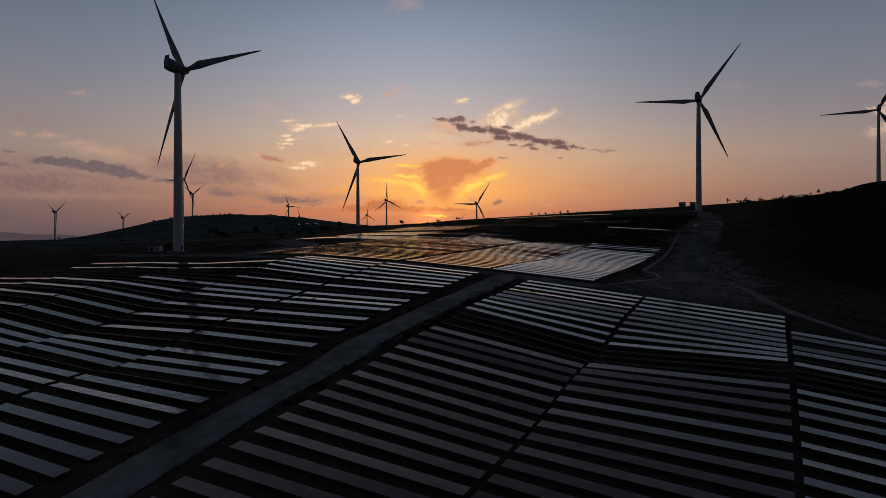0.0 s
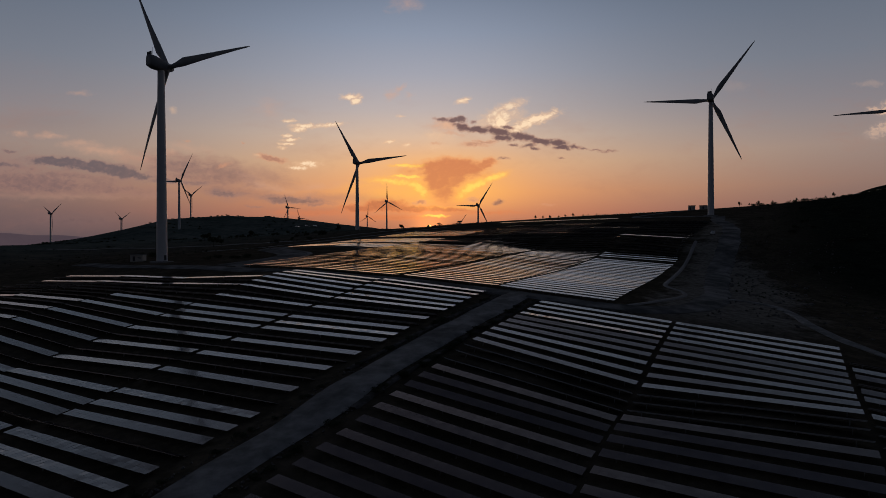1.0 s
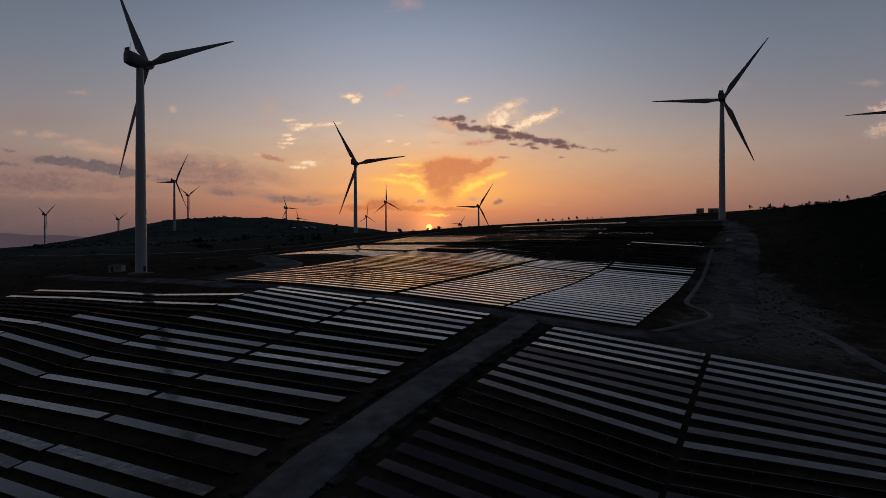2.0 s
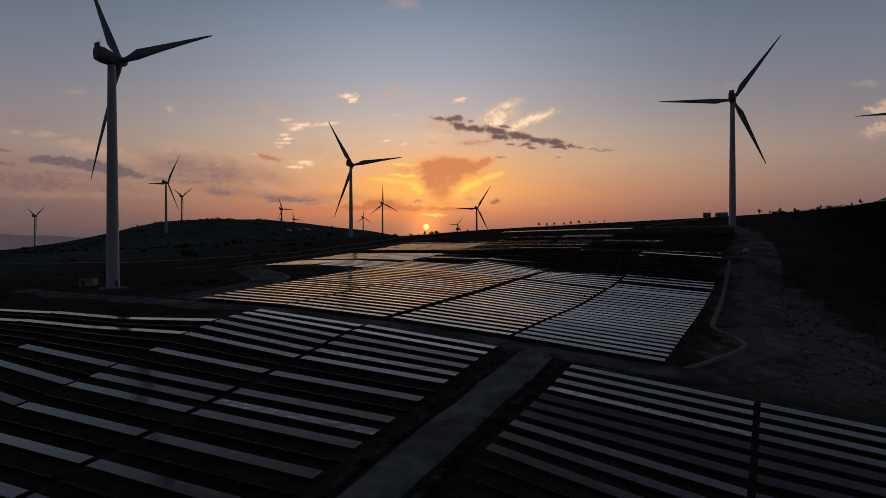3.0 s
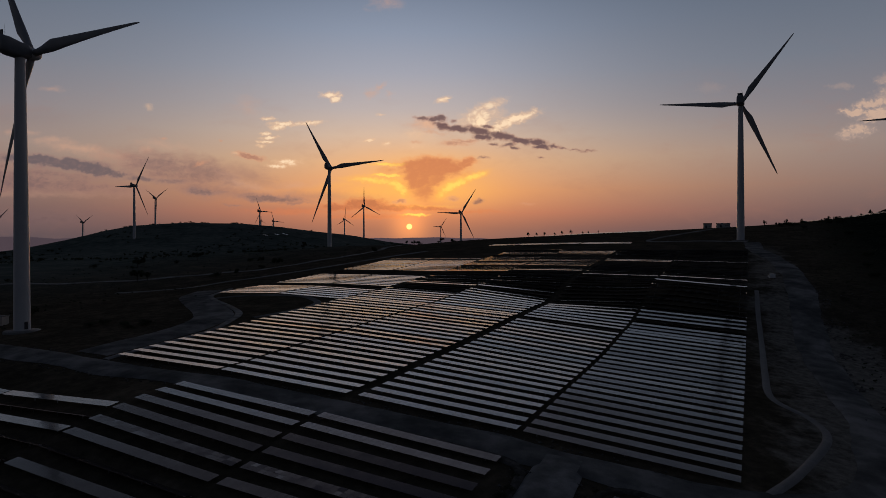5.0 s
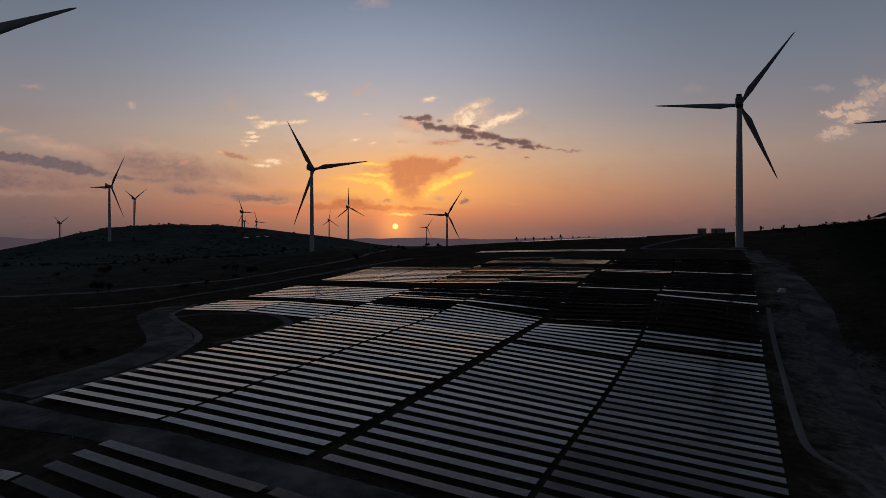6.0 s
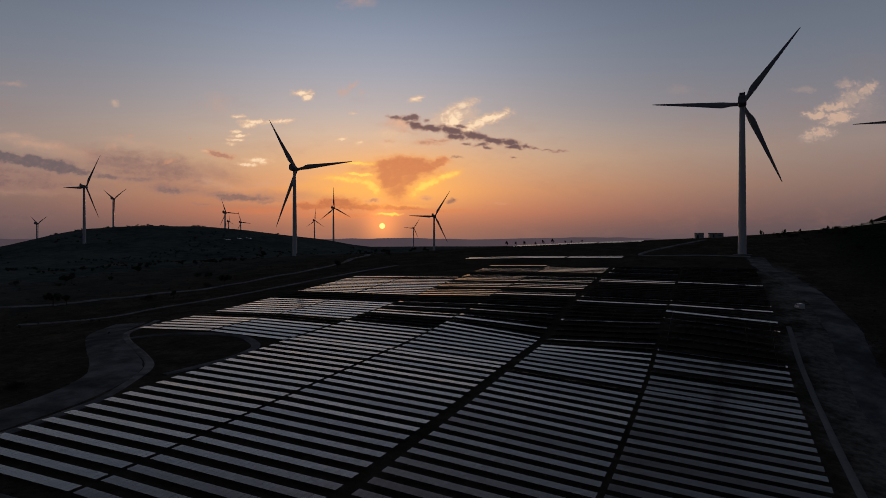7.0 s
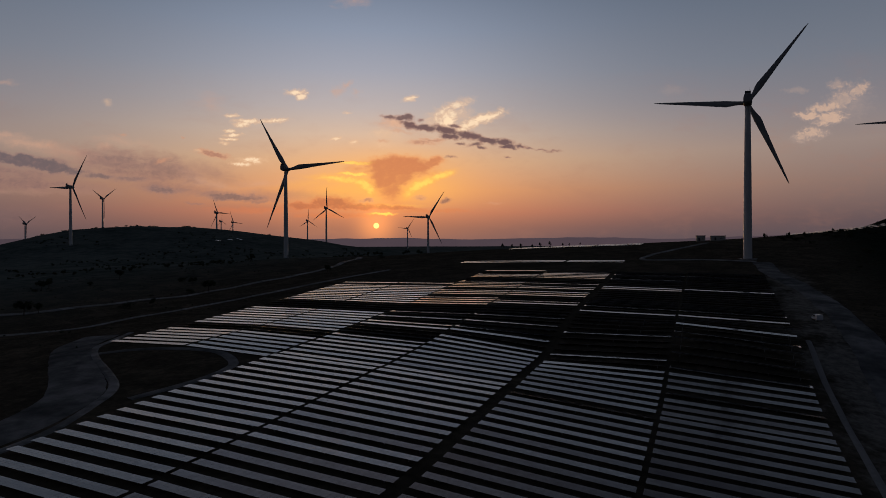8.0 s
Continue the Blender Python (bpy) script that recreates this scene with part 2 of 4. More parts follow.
    long_, round_ = scaled(flat, (0.42, 1.0, 1.0)), scaled(flat, (0.7, 1.0, 1.0))
    wispy, billowy = warped(flat, 0.9, (2.4, 0.9, 0)), warped(flat, 1.5, (0.9, 0.6, 0))
    streaks, flecks, knobs = T.noise(long_, 1.4, 5.0, 0.58, 0.4), T.noise(round_, 2.4, 5.0, 0.56, 0.6), T.noise(round_, 1.7, 6.0, 0.62, 0.2)
    broad = T.noise(long_, 0.28, 4.0, 0.55, 0.2)
    veil = T.step(T.math("ADD", T.math("MULTIPLY", broad, 0.7), T.math("MULTIPLY", streaks, 0.35)), 0.50, 0.75)
    low = T.math("SUBTRACT", 1.0, T.step(el, 6.0, 18.0))
    col = T.mix(T.math("MULTIPLY", T.math("MULTIPLY", veil, low), 0.2), col, lin(160, 112, 98))

    def clouds(col, tables, core, rim, ragged, grain, place, grow):
        """Clouds of one kind: rim at their thin edges, core where they are thick."""
        cover_all = None
        for table in tables:
            for cx, cy, rx, ry, lean, soft, cover in table:
                c, n = math.cos(radians(lean)), math.sin(radians(lean))
                sides = []
                for ax, ay in ((c / rx, n / rx), (-n / ry, c / ry)):
                    dot = T.node("ShaderNodeVectorMath", operation="DOT_PRODUCT")
                    T.put(dot.inputs[0], place)
                    dot.inputs[1].default_value = (ax, ay, 0)
                    sides.append(T.math("SUBTRACT", dot.outputs["Value"], ax * cx + ay * cy))
                size = T.math("SQRT", T.math("MULTIPLY_ADD", sides[0], sides[0], T.math("MULTIPLY", sides[1], sides[1])))
                body = T.math("SUBTRACT", grow, size)
                body = T.math("MULTIPLY_ADD", T.math("SUBTRACT", grain, 0.5), ragged, body)
                mask = T.math("MULTIPLY", T.step(body, 0.0, soft * 1.6), cover)
                cover_all = mask if cover_all is None else T.math("MAXIMUM", cover_all, mask)
        thick = T.step(T.math("ADD", cover_all, T.math("MULTIPLY", T.math("SUBTRACT", flecks, 0.5), 0.9)), 0.35, 1.0)
        return T.mix(T.math("MULTIPLY", cover_all, front), col, T.mix(thick, rim, core))

    col = clouds(col, [HAZE], lin(92, 76, 85), lin(116, 94, 98), 0.8, broad, flat, 1.3)
    col = clouds(col, [PALE], lin(206, 172, 150), lin(170, 148, 140), 2.4, flecks, wispy, 2.3)
    col = clouds(col, [ROSE, ROSE_B], lin(224, 172, 138), lin(206, 160, 136), 2.0, streaks, wispy, 1.55)
    col = clouds(col, [BANK], lin(114, 90, 95), lin(152, 114, 107), 1.8, streaks, wispy, 2.1)
    col = clouds(col, [LIT, LIT_B], lin(253, 222, 186), lin(232, 188, 150), 1.4, flecks, billowy, 1.5)
    col = clouds(col, [GOLD], lin(255, 212, 100), lin(250, 180, 84), 0.9, streaks, billowy, 1.6)
    col = clouds(col, [SHOWER], lin(200, 120, 82), lin(226, 142, 88), 0.9, streaks, billowy, 1.5)
    col = clouds(col, [RED], lin(168, 92, 72), lin(206, 112, 76), 1.6, knobs, billowy, 1.8)
    col = clouds(col, [BROWN], lin(168, 116, 100), lin(206, 146, 116), 1.7, knobs, billowy, 1.4)
    col = clouds(col, [GREY], lin(98, 86, 94), lin(140, 110, 108), 0.9, streaks, wispy, 1.7)
    col = clouds(col, [DARK, DARK_B], lin(100, 78, 84), lin(158, 114, 104), 1.2, knobs, billowy, 1.15)
    # the sun's disc and its glow
    place = T.node("ShaderNodeCombineXYZ")
    T.put(place.inputs[0], az)
    T.put(place.inputs[1], el)
    off = T.node("ShaderNodeVectorMath", operation="DISTANCE")
    T.put(off.inputs[0], place.outputs[0])
    off.inputs[1].default_value = (0, SUN_EL, 0)
    far = off.outputs["Value"]
    glow = T.math("POWER", 2.71828, T.math("MULTIPLY", T.math("POWER", T.math("DIVIDE", far, 1.6), 2.0), -1.0))
    col = T.mix(T.math("MULTIPLY", glow, 0.55), col, (0.95, 0.30, 0.04, 1), "ADD")
    disc = T.math("SUBTRACT", 1.0, T.step(far, 0.18, 0.31))
    col = T.mix(disc, col, (2.2, 1.35, 0.35, 1))
    # a faint physical sky for the light that fills the whole dome
    sky = T.node("ShaderNodeTexSky")
    sky.sky_type, sky.sun_disc = "NISHITA", False
    sky.sun_elevation, sky.sun_rotation = radians(SUN_EL), radians(SUN_AZ)
    col = T.mix(0.006, col, sky.outputs[0], "ADD")
    below = T.step(el, -1.5, 0.0)
    col = T.mix(below, lin(60, 48, 50), col)
    bg = T.node("ShaderNodeBackground")
    T.put(bg.inputs[0], col)
    bg.inputs[1].default_value = 1.0
    out = T.node("ShaderNodeOutputWorld")
    T.put(out.inputs[0], bg.outputs[0])


build_world()
sun = new("sun", bpy.data.lights.new("sun", "SUN"))
sun.data.energy, sun.data.angle, sun.data.color = 0.15, radians(0.6), (1.0, 0.55, 0.25)
sun_dir = Vector((math.sin(radians(SUN_AZ)) * math.cos(radians(SUN_EL)), math.cos(radians(SUN_AZ)) * math.cos(radians(SUN_EL)), math.sin(radians(SUN_EL))))
sun.matrix_world = look(sun_dir * 900 + Vector((0, 0, 60)), (0, 0, 60))


# ---- materials ----
def material(name, colours, scale=1.0, rough=0.8, metal=0.0, bump=0.0, bump_scale=8.0, spec=0.5, rough_var=0.0, space="Object", big=0.08):
    """A surface whose colour wanders between the given ones at two scales, with fine relief."""
    m = bpy.data.materials.new(name)
    m.use_nodes = True
    T = Tree(m.node_tree)
    p = T.node("ShaderNodeTexCoord").outputs[space]
    if space == "Object":
        geo = T.node("ShaderNodeNewGeometry").outputs["Position"]
        p = geo
    fine, broad = T.noise(p, scale, 5.0, 0.6), T.noise(p, scale * big, 4.0, 0.55, 0.4)
    mixv = T.math("ADD", T.math("MULTIPLY", fine, 0.45), T.math("MULTIPLY", broad, 0.55))
    n = len(colours)
    col = T.ramp(T.step(mixv, 0.33, 0.67), [(k / max(1, n - 1), (*c, 1)) for k, c in enumerate(colours)])
    b = T.node("ShaderNodeBsdfPrincipled")
    T.put(b.inputs["Base Color"], col)
    if rough_var:
        T.put(b.inputs["Roughness"], T.math("ADD", rough - rough_var / 2, T.math("MULTIPLY", fine, rough_var)))
    else:
        b.inputs["Roughness"].default_value = rough
    b.inputs["Metallic"].default_value = metal
    b.inputs["Specular IOR Level"].default_value = spec
    if bump:
        bn = T.node("ShaderNodeBump")
        bn.inputs["Strength"].default_value = bump
        bn.inputs["Distance"].default_value = 0.25
        T.put(bn.inputs["Height"], T.noise(p, bump_scale, 6.0, 0.65))
        T.put(b.inputs["Normal"], bn.outputs[0])
    out = T.node("ShaderNodeOutputMaterial")
    T.put(out.inputs[0], b.outputs[0])
    return m


MODULE_W, MODULE_H = 1.03, 1.03


def pv_glass():
    m = bpy.data.materials.new("pv_glass")
    m.use_nodes = True
    T = Tree(m.node_tree)
    p = T.node("ShaderNodeNewGeometry").outputs["Position"]
    rnd = T.node("ShaderNodeObjectInfo").outputs["Random"]
    dust = T.noise(p, 0.35, 4.0, 0.6)
    fac = T.math("ADD", T.math("MULTIPLY", dust, 0.7), T.math("MULTIPLY", rnd, 0.3))
    col = T.ramp(fac, [(0.3, (0.008, 0.011, 0.030, 1)), (0.75, (0.056, 0.047, 0.043, 1))])
    # each module has its own tone
    sep = T.node("ShaderNodeSeparateXYZ")
    T.put(sep.inputs[0], T.node("ShaderNodeTexCoord").outputs["Object"])
    cell = T.node("ShaderNodeTexWhiteNoise")
    cell.noise_dimensions = "1D"
    T.put(cell.inputs["W"], T.math("FLOOR", T.math("DIVIDE", sep.outputs[0], MODULE_W)))
    col = T.mix(T.math("MULTIPLY", cell.outputs[0], 0.4), col, (0.014, 0.016, 0.036, 1))
    b = T.node("ShaderNodeBsdfPrincipled")
    T.put(b.inputs["Base Color"], col)
    T.put(b.inputs["Roughness"], T.math("ADD", 0.10, T.math("MULTIPLY", dust, 0.12)))
    b.inputs["IOR"].default_value = 1.55
    b.inputs["Specular IOR Level"].default_value = 0.9
    b.inputs["Coat Weight"].default_value, b.inputs["Coat Roughness"].default_value = 0.35, 0.06
    b.inputs["Specular Tint"].default_value = (1.0, 0.89, 0.8, 1)
    out = T.node("ShaderNodeOutputMaterial")
    T.put(out.inputs[0], b.outputs[0])
    return m


def ground_material():
    m = bpy.data.materials.new("dry_grass_earth")
    m.use_nodes = True
    T = Tree(m.node_tree)
    p = T.node("ShaderNodeNewGeometry").outputs["Position"]
    fine, mid, broad = T.noise(p, 0.55, 6.0, 0.65), T.noise(p, 0.09, 5.0, 0.6, 0.5), T.noise(p, 0.012, 4.0, 0.55, 0.6)
    soil = T.ramp(T.math("ADD", T.math("MULTIPLY", fine, 0.5), T.math("MULTIPLY", mid, 0.5)),
                  [(0.36, (0.044, 0.039, 0.028, 1)), (0.5, (0.084, 0.070, 0.050, 1)), (0.66, (0.150, 0.122, 0.088, 1))])
    # meadow is paler and greyer than the soil: distance haze put into its colour
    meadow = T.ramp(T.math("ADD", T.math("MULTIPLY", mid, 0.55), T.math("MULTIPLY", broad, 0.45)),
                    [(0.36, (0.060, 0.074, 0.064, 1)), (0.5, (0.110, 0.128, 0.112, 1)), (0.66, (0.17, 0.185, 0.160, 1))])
    sep = T.node("ShaderNodeSeparateXYZ")
    T.put(sep.inputs[0], p)
    haze_reach = T.math("SUBTRACT", T.math("MULTIPLY", sep.outputs[0], -1.0), T.math("MULTIPLY", mid, 90.0))
    col = T.mix(T.step(haze_reach, 200.0, 460.0), soil, meadow)
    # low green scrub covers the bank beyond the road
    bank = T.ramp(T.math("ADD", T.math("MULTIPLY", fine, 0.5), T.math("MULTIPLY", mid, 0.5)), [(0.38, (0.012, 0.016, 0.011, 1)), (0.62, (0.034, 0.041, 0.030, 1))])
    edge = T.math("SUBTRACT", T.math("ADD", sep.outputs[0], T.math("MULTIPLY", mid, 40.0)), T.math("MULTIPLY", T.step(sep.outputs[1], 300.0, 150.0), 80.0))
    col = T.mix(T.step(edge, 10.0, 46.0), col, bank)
    # bare trodden earth on both sides of the road round the field, widest at the bend
    centre = T.math("SUBTRACT", -12.0, T.math("MULTIPLY", T.step(sep.outputs[1], 215.0, 340.0), 16.0))
    half = T.math("ADD", 6.0, T.math("MULTIPLY", T.step(sep.outputs[1], 345.0, 230.0), 11.0))
    spread = T.math("SUBTRACT", half, T.math("ABSOLUTE", T.math("SUBTRACT", sep.outputs[0], centre)))
    spread = T.math("ADD", spread, T.math("ADD", T.math("MULTIPLY", T.math("SUBTRACT", mid, 0.5), 30.0), T.math("MULTIPLY", T.math("SUBTRACT", fine, 0.5), 8.0)))
    reach = T.math("MULTIPLY", T.step(sep.outputs[1], 150.0, 176.0), T.step(sep.outputs[1], 460.0, 400.0))
    trodden = T.ramp(fine, [(0.35, (0.135, 0.125, 0.104, 1)), (0.65, (0.28, 0.258, 0.222, 1))])
    col = T.mix(T.math("MULTIPLY", T.step(spread, -5.0, 7.0), reach), col, trodden)
    b = T.node("ShaderNodeBsdfPrincipled")
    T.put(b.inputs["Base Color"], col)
    b.inputs["Roughness"].default_value = 1.0
    b.inputs["Specular IOR Level"].default_value = 0.0
    bn = T.node("ShaderNodeBump")
    bn.inputs["Strength"].default_value, bn.inputs["Distance"].default_value = 0.7, 0.3
    T.put(bn.inputs["Height"], T.noise(p, 1.3, 6.0, 0.65))
    T.put(b.inputs["Normal"], bn.outputs[0])
    out = T.node("ShaderNodeOutputMaterial")
    T.put(out.inputs[0], b.outputs[0])
    return m


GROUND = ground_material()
ROAD = material("gravel_road", [(0.125, 0.128, 0.122), (0.235, 0.235, 0.226), (0.37, 0.363, 0.348)], 0.35, 0.92, bump=0.7, bump_scale=2.5, spec=0.05, big=0.3)
VERGE = material("stony_verge", [(0.05, 0.048, 0.042), (0.09, 0.086, 0.078), (0.16, 0.15, 0.14)], 1.1, 0.95, bump=0.8, bump_scale=3.0, spec=0.0, big=0.3)
TRACK = material("worn_earth_road", [(0.095, 0.096, 0.090), (0.185, 0.182, 0.172), (0.31, 0.30, 0.284)], 0.22, 0.95, bump=0.6, bump_scale=2.0, spec=0.0, big=0.35)
CONCRETE = material("concrete", [(0.20, 0.195, 0.185), (0.28, 0.27, 0.255)], 0.8, 0.85, bump=0.2, spec=0.3)
GLASS = pv_glass()
ALU = material("aluminium", [(0.45, 0.45, 0.46), (0.55, 0.55, 0.56)], 3.0, 0.42, 1.0)
STEEL = material("galvanised_steel", [(0.34, 0.35, 0.36), (0.46, 0.47, 0.48)], 2.0, 0.5, 0.9)
PAINT = material("white_tower_paint", [(0.66, 0.67, 0.67), (0.74, 0.74, 0.73)], 0.25, 0.45, spec=0.5)
# housing and blades coloured darker than the tower, to carry their backlit shade
HOUSING = material("backlit_housing_paint", [(0.22, 0.22, 0.23), (0.32, 0.32, 0.32)], 0.6, 0.55)
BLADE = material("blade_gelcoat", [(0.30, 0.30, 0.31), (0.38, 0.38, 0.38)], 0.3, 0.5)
DARKMETAL = material("dark_metal", [(0.05, 0.05, 0.055), (0.08, 0.08, 0.085)], 1.0, 0.5)
LEAF = material("leaves", [(0.030, 0.038, 0.022), (0.055, 0.066, 0.038), (0.080, 0.090, 0.055)], 0.9, 0.8, spec=0.05, big=0.3)
BARK = material("bark", [(0.06, 0.045, 0.033), (0.10, 0.08, 0.06)], 3.0, 0.9, bump=0.4)
ROCK = material("pale_rock", [(0.07, 0.068, 0.06), (0.15, 0.14, 0.125)], 0.7, 0.9, bump=0.6, bump_scale=3.0)
CAR = material("white_car_paint", [(0.70, 0.71, 0.72), (0.74, 0.75, 0.76)], 1.0, 0.3, spec=0.6)
WINDOW = material("dark_window_glass", [(0.015, 0.018, 0.02), (0.02, 0.024, 0.026)], 1.0, 0.08, spec=0.6)
RUBBER = material("rubber", [(0.02, 0.02, 0.02), (0.03, 0.03, 0.03)], 2.0, 0.85)
PLASTER = material("plaster", [(0.50, 0.48, 0.44), (0.60, 0.57, 0.52)], 0.8, 0.9)


# ---- shape of the land ----
LAND = (29.77, 19.37, 10.51, 6.75, -10.37, -8.13, -4.71, 9.07, 3.3, -10.82, 3.41, 4.7, 0.99, 7.77, 3.06)
STEPS = (5.44, 1.64, 1.3, -0.08, 2.41)
# swells and hollows: place, breadth, height
SWELLS = ((-95, 152, 16, 1.05), (-68, 222, 28, -0.84), (-99, 290, 14, -1.69), (-55, 309, 16, 2.51), (-70, 76, 13, -0.8), (-20, 112, 15, -2.5), (-165, 330, 30, -0.58), (-130, 145, 16, 1.77), (-200, 255, 25, 0.77), (-38, 265, 20, 0.66), (-103, 72, 9, -2.05))

# gentle rise and fall of the two near blocks: heights on a grid, one line for each step across
ROLL_U, ROLL_V = (-150, -126, -102, -78, -54, -30), (40, 62, 84, 106, 128, 150)
ROLL = ((0.03, -0.21, -1.0, -0.57, -0.06, -0.02), (-0.13, -0.44, -2.39, -1.52, -0.11, 0.2), (-1.6, 0.21, -0.63, -1.35, 0.14, -0.4),
        (-1.64, -0.44, -1.04, -1.12, -0.07, 0.17), (-0.95, 0.96, 1.1, -0.3, 0.81, 0.28), (0.09, 0.36, -1.75, -0.4, 0.44, -0.18))


def smooth_clip(a, lo, hi, s):
    """a, held softly between lo and hi."""
    up = lambda v: s * np.logaddexp(0.0, v / s)
    return lo + up(a - lo) - up(a - hi)


def land(u, v):
    """Height of the ground."""
    u, v = np.asarray(u, float), np.asarray(v, float)
    uc, vc = smooth_clip(u, -300, 120, 14), smooth_clip(v, -20, 575, 14)
    U, V = (uc + 100) / 200, (vc - 280) / 280
    powers = [(i, j) for i in range(5) for j in range(5 - i)]
    z = sum(c * U**i * V**j for c, (i, j) in zip(LAND, powers))
    z = z + STEPS[0] * np.tanh((vc - 305) / 22) * np.clip(U + 0.4, 0, 2) + STEPS[1] * np.tanh((vc - 275) / 9) * np.clip(U + 0.1, 0, 1)
    z = z + (STEPS[2] + STEPS[3] * U) * np.tanh((vc - 148) / 14) + STEPS[4] * np.tanh((vc - 85) / 16)
    z = z + sum(amp * np.exp(-((uc - a) ** 2 + (vc - b) ** 2) / wide**2) for a, b, wide, amp in SWELLS)
    z = z + sum(c * np.exp(-((uc - a) ** 2 + (vc - b) ** 2) / 400.0) for a, line in zip(ROLL_U, ROLL) for b, c in zip(ROLL_V, line))
    # the country beyond: a plateau, the long hill and the plain behind the crest
    along, across = -0.707 * (u + 914) + 0.707 * (v - 917), 0.707 * (u + 914) + 0.707 * (v - 917)
    far = 40 + 0.016 * np.clip(u + v, -1400, 500) + 62 * np.exp(-0.5 * (along / 170) ** 2) * 0.25 * (1 + np.tanh((across + 240) / 115)) * (1 + np.tanh((200 - across) / 190))
    far = far - 45 / (1 + np.exp(-(v + 0.35 * u - 780) / 60)) * (1 / (1 + np.exp(-(u + 480) / 70)))
    far = far + 62 * np.exp(-(((u - 165) / 130) ** 2 + ((v - 880) / 190) ** 2))
    # the slope behind the crest and the knoll that looks over it
    behind = 5.5 * np.exp(-(((u - 70) / 110) ** 2 + ((v - 655) / 45) ** 2)) + 15 * np.exp(-(((u - 88) / 40) ** 2 + ((v - 694) / 28) ** 2))
    r2 = (u - uc) ** 2 + (v - vc) ** 2
    w = np.exp(-r2 / 190**2)
    z = w * z + (1 - w) * far + behind
    # unevenness off the built ground
    bump = 0.9 * np.sin(u / 23 + 1.3 * np.sin(v / 31)) * np.sin(v / 27 + 0.7) + 0.4 * np.sin(u / 9.1 + v / 13.0) * np.sin(v / 7.7 - u / 17)
    off = 1 - np.exp(-(np.maximum(0, np.maximum(-225 - u, u + 5)) / 40) ** 2)
    crag = 1.6 * np.sin(u / 41 + 2 * np.sin(v / 67)) * np.sin(v / 37 + u / 90) + 0.9 * np.sin(u / 17 - v / 23) * np.sin(v / 14 + u / 33)
    return z + bump * off * 0.8 + crag * (1 - w) * np.exp(-(along / 420) ** 2)


def h(u, v):
    return float(land(u, v))


def part(name, bm, mat, parent=None, label=""):
    """Links a bmesh, or a ready mesh, as one object under a thing or a part."""
    if isinstance(bm, bmesh.types.BMesh):
        me = bpy.data.meshes.new(name)
        bm.to_mesh(me)
        bm.free()
    else:
        me = bm
    if not me.materials:
        me.materials.append(mat)
    ob = new(name, me)
    if parent is not None:
        ob.parent = parent
    if label:
        ob["label"] = label
    return ob


def mesh_from(name, verts, faces, mat, smooth=False):
    me = bpy.data.meshes.new(name)
    me.from_pydata(verts, [], faces)
    me.materials.append(mat)
    if smooth:
        me.polygons.foreach_set("use_smooth", [True] * len(me.polygons))
    me.update()
    return me


BOX_FACES = [(0, 3, 2, 1), (4, 5, 6, 7), (0, 1, 5, 4), (1, 2, 6, 5), (2, 3, 7, 6), (3, 0, 4, 7)]


def boxes(items):
    """Vertices and faces of boxes given as (matrix, sx, sy, sz), centred."""
    vs, fs = [], []
    for m, sx, sy, sz in items:
        k = len(vs)
        for cz in (-0.5, 0.5):
            for cx, cy in ((-0.5, -0.5), (0.5, -0.5), (0.5, 0.5), (-0.5, 0.5)):
                vs.append(tuple(m @ Vector((cx * sx, cy * sy, cz * sz))))
        fs += [tuple(k + i for i in f) for f in BOX_FACES]
    return vs, fs


def build_ground():
    def axis(lo, hi, a, b, fine):
        near = np.arange(a, b + 0.1, fine)
        left = a - np.cumsum(fine * 1.09 ** np.arange(1, 200))
        right = b + np.cumsum(fine * 1.09 ** np.arange(1, 200))
        return np.concatenate([[lo], left[left > lo][::-1], near, right[right < hi], [hi]])

    us, vs = axis(-4800, 4800, -340, 120, 4.0), axis(-4800, 4800, -20, 620, 4.0)
    uu, vv = np.meshgrid(us, vs)
    zz = land(uu, vv)
    n, m = uu.shape
    verts = np.stack([uu, vv, zz], -1).reshape(-1, 3).tolist()
    faces = [(i * m + j, i * m + j + 1, (i + 1) * m + j + 1, (i + 1) * m + j) for i in range(n - 1) for j in range(m - 1)]
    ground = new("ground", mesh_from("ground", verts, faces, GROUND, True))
    tagged(ground, "dark dry grass and bare earth on a rolling hillside", "ground", kind="structure")


build_ground()


def build_far_hills():
    """The hazy ranges on the horizon, far behind everything."""
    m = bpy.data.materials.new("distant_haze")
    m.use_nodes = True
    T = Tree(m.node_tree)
    # haze is painted in: the ranges emit their own mottled mauve, unlit
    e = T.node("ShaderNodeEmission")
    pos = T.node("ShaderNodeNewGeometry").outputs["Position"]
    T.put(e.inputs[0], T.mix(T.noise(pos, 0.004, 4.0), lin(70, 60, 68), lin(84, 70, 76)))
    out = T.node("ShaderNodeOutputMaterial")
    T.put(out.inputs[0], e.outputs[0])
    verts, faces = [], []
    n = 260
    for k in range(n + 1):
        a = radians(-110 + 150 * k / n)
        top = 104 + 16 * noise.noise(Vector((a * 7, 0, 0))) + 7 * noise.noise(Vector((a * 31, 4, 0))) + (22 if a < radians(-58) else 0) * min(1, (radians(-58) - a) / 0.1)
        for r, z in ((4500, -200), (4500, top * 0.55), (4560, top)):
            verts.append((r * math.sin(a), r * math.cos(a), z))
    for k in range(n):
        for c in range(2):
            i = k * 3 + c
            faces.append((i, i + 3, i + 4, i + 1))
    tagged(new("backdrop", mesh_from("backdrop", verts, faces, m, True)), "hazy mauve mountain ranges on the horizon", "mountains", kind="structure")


build_far_hills()


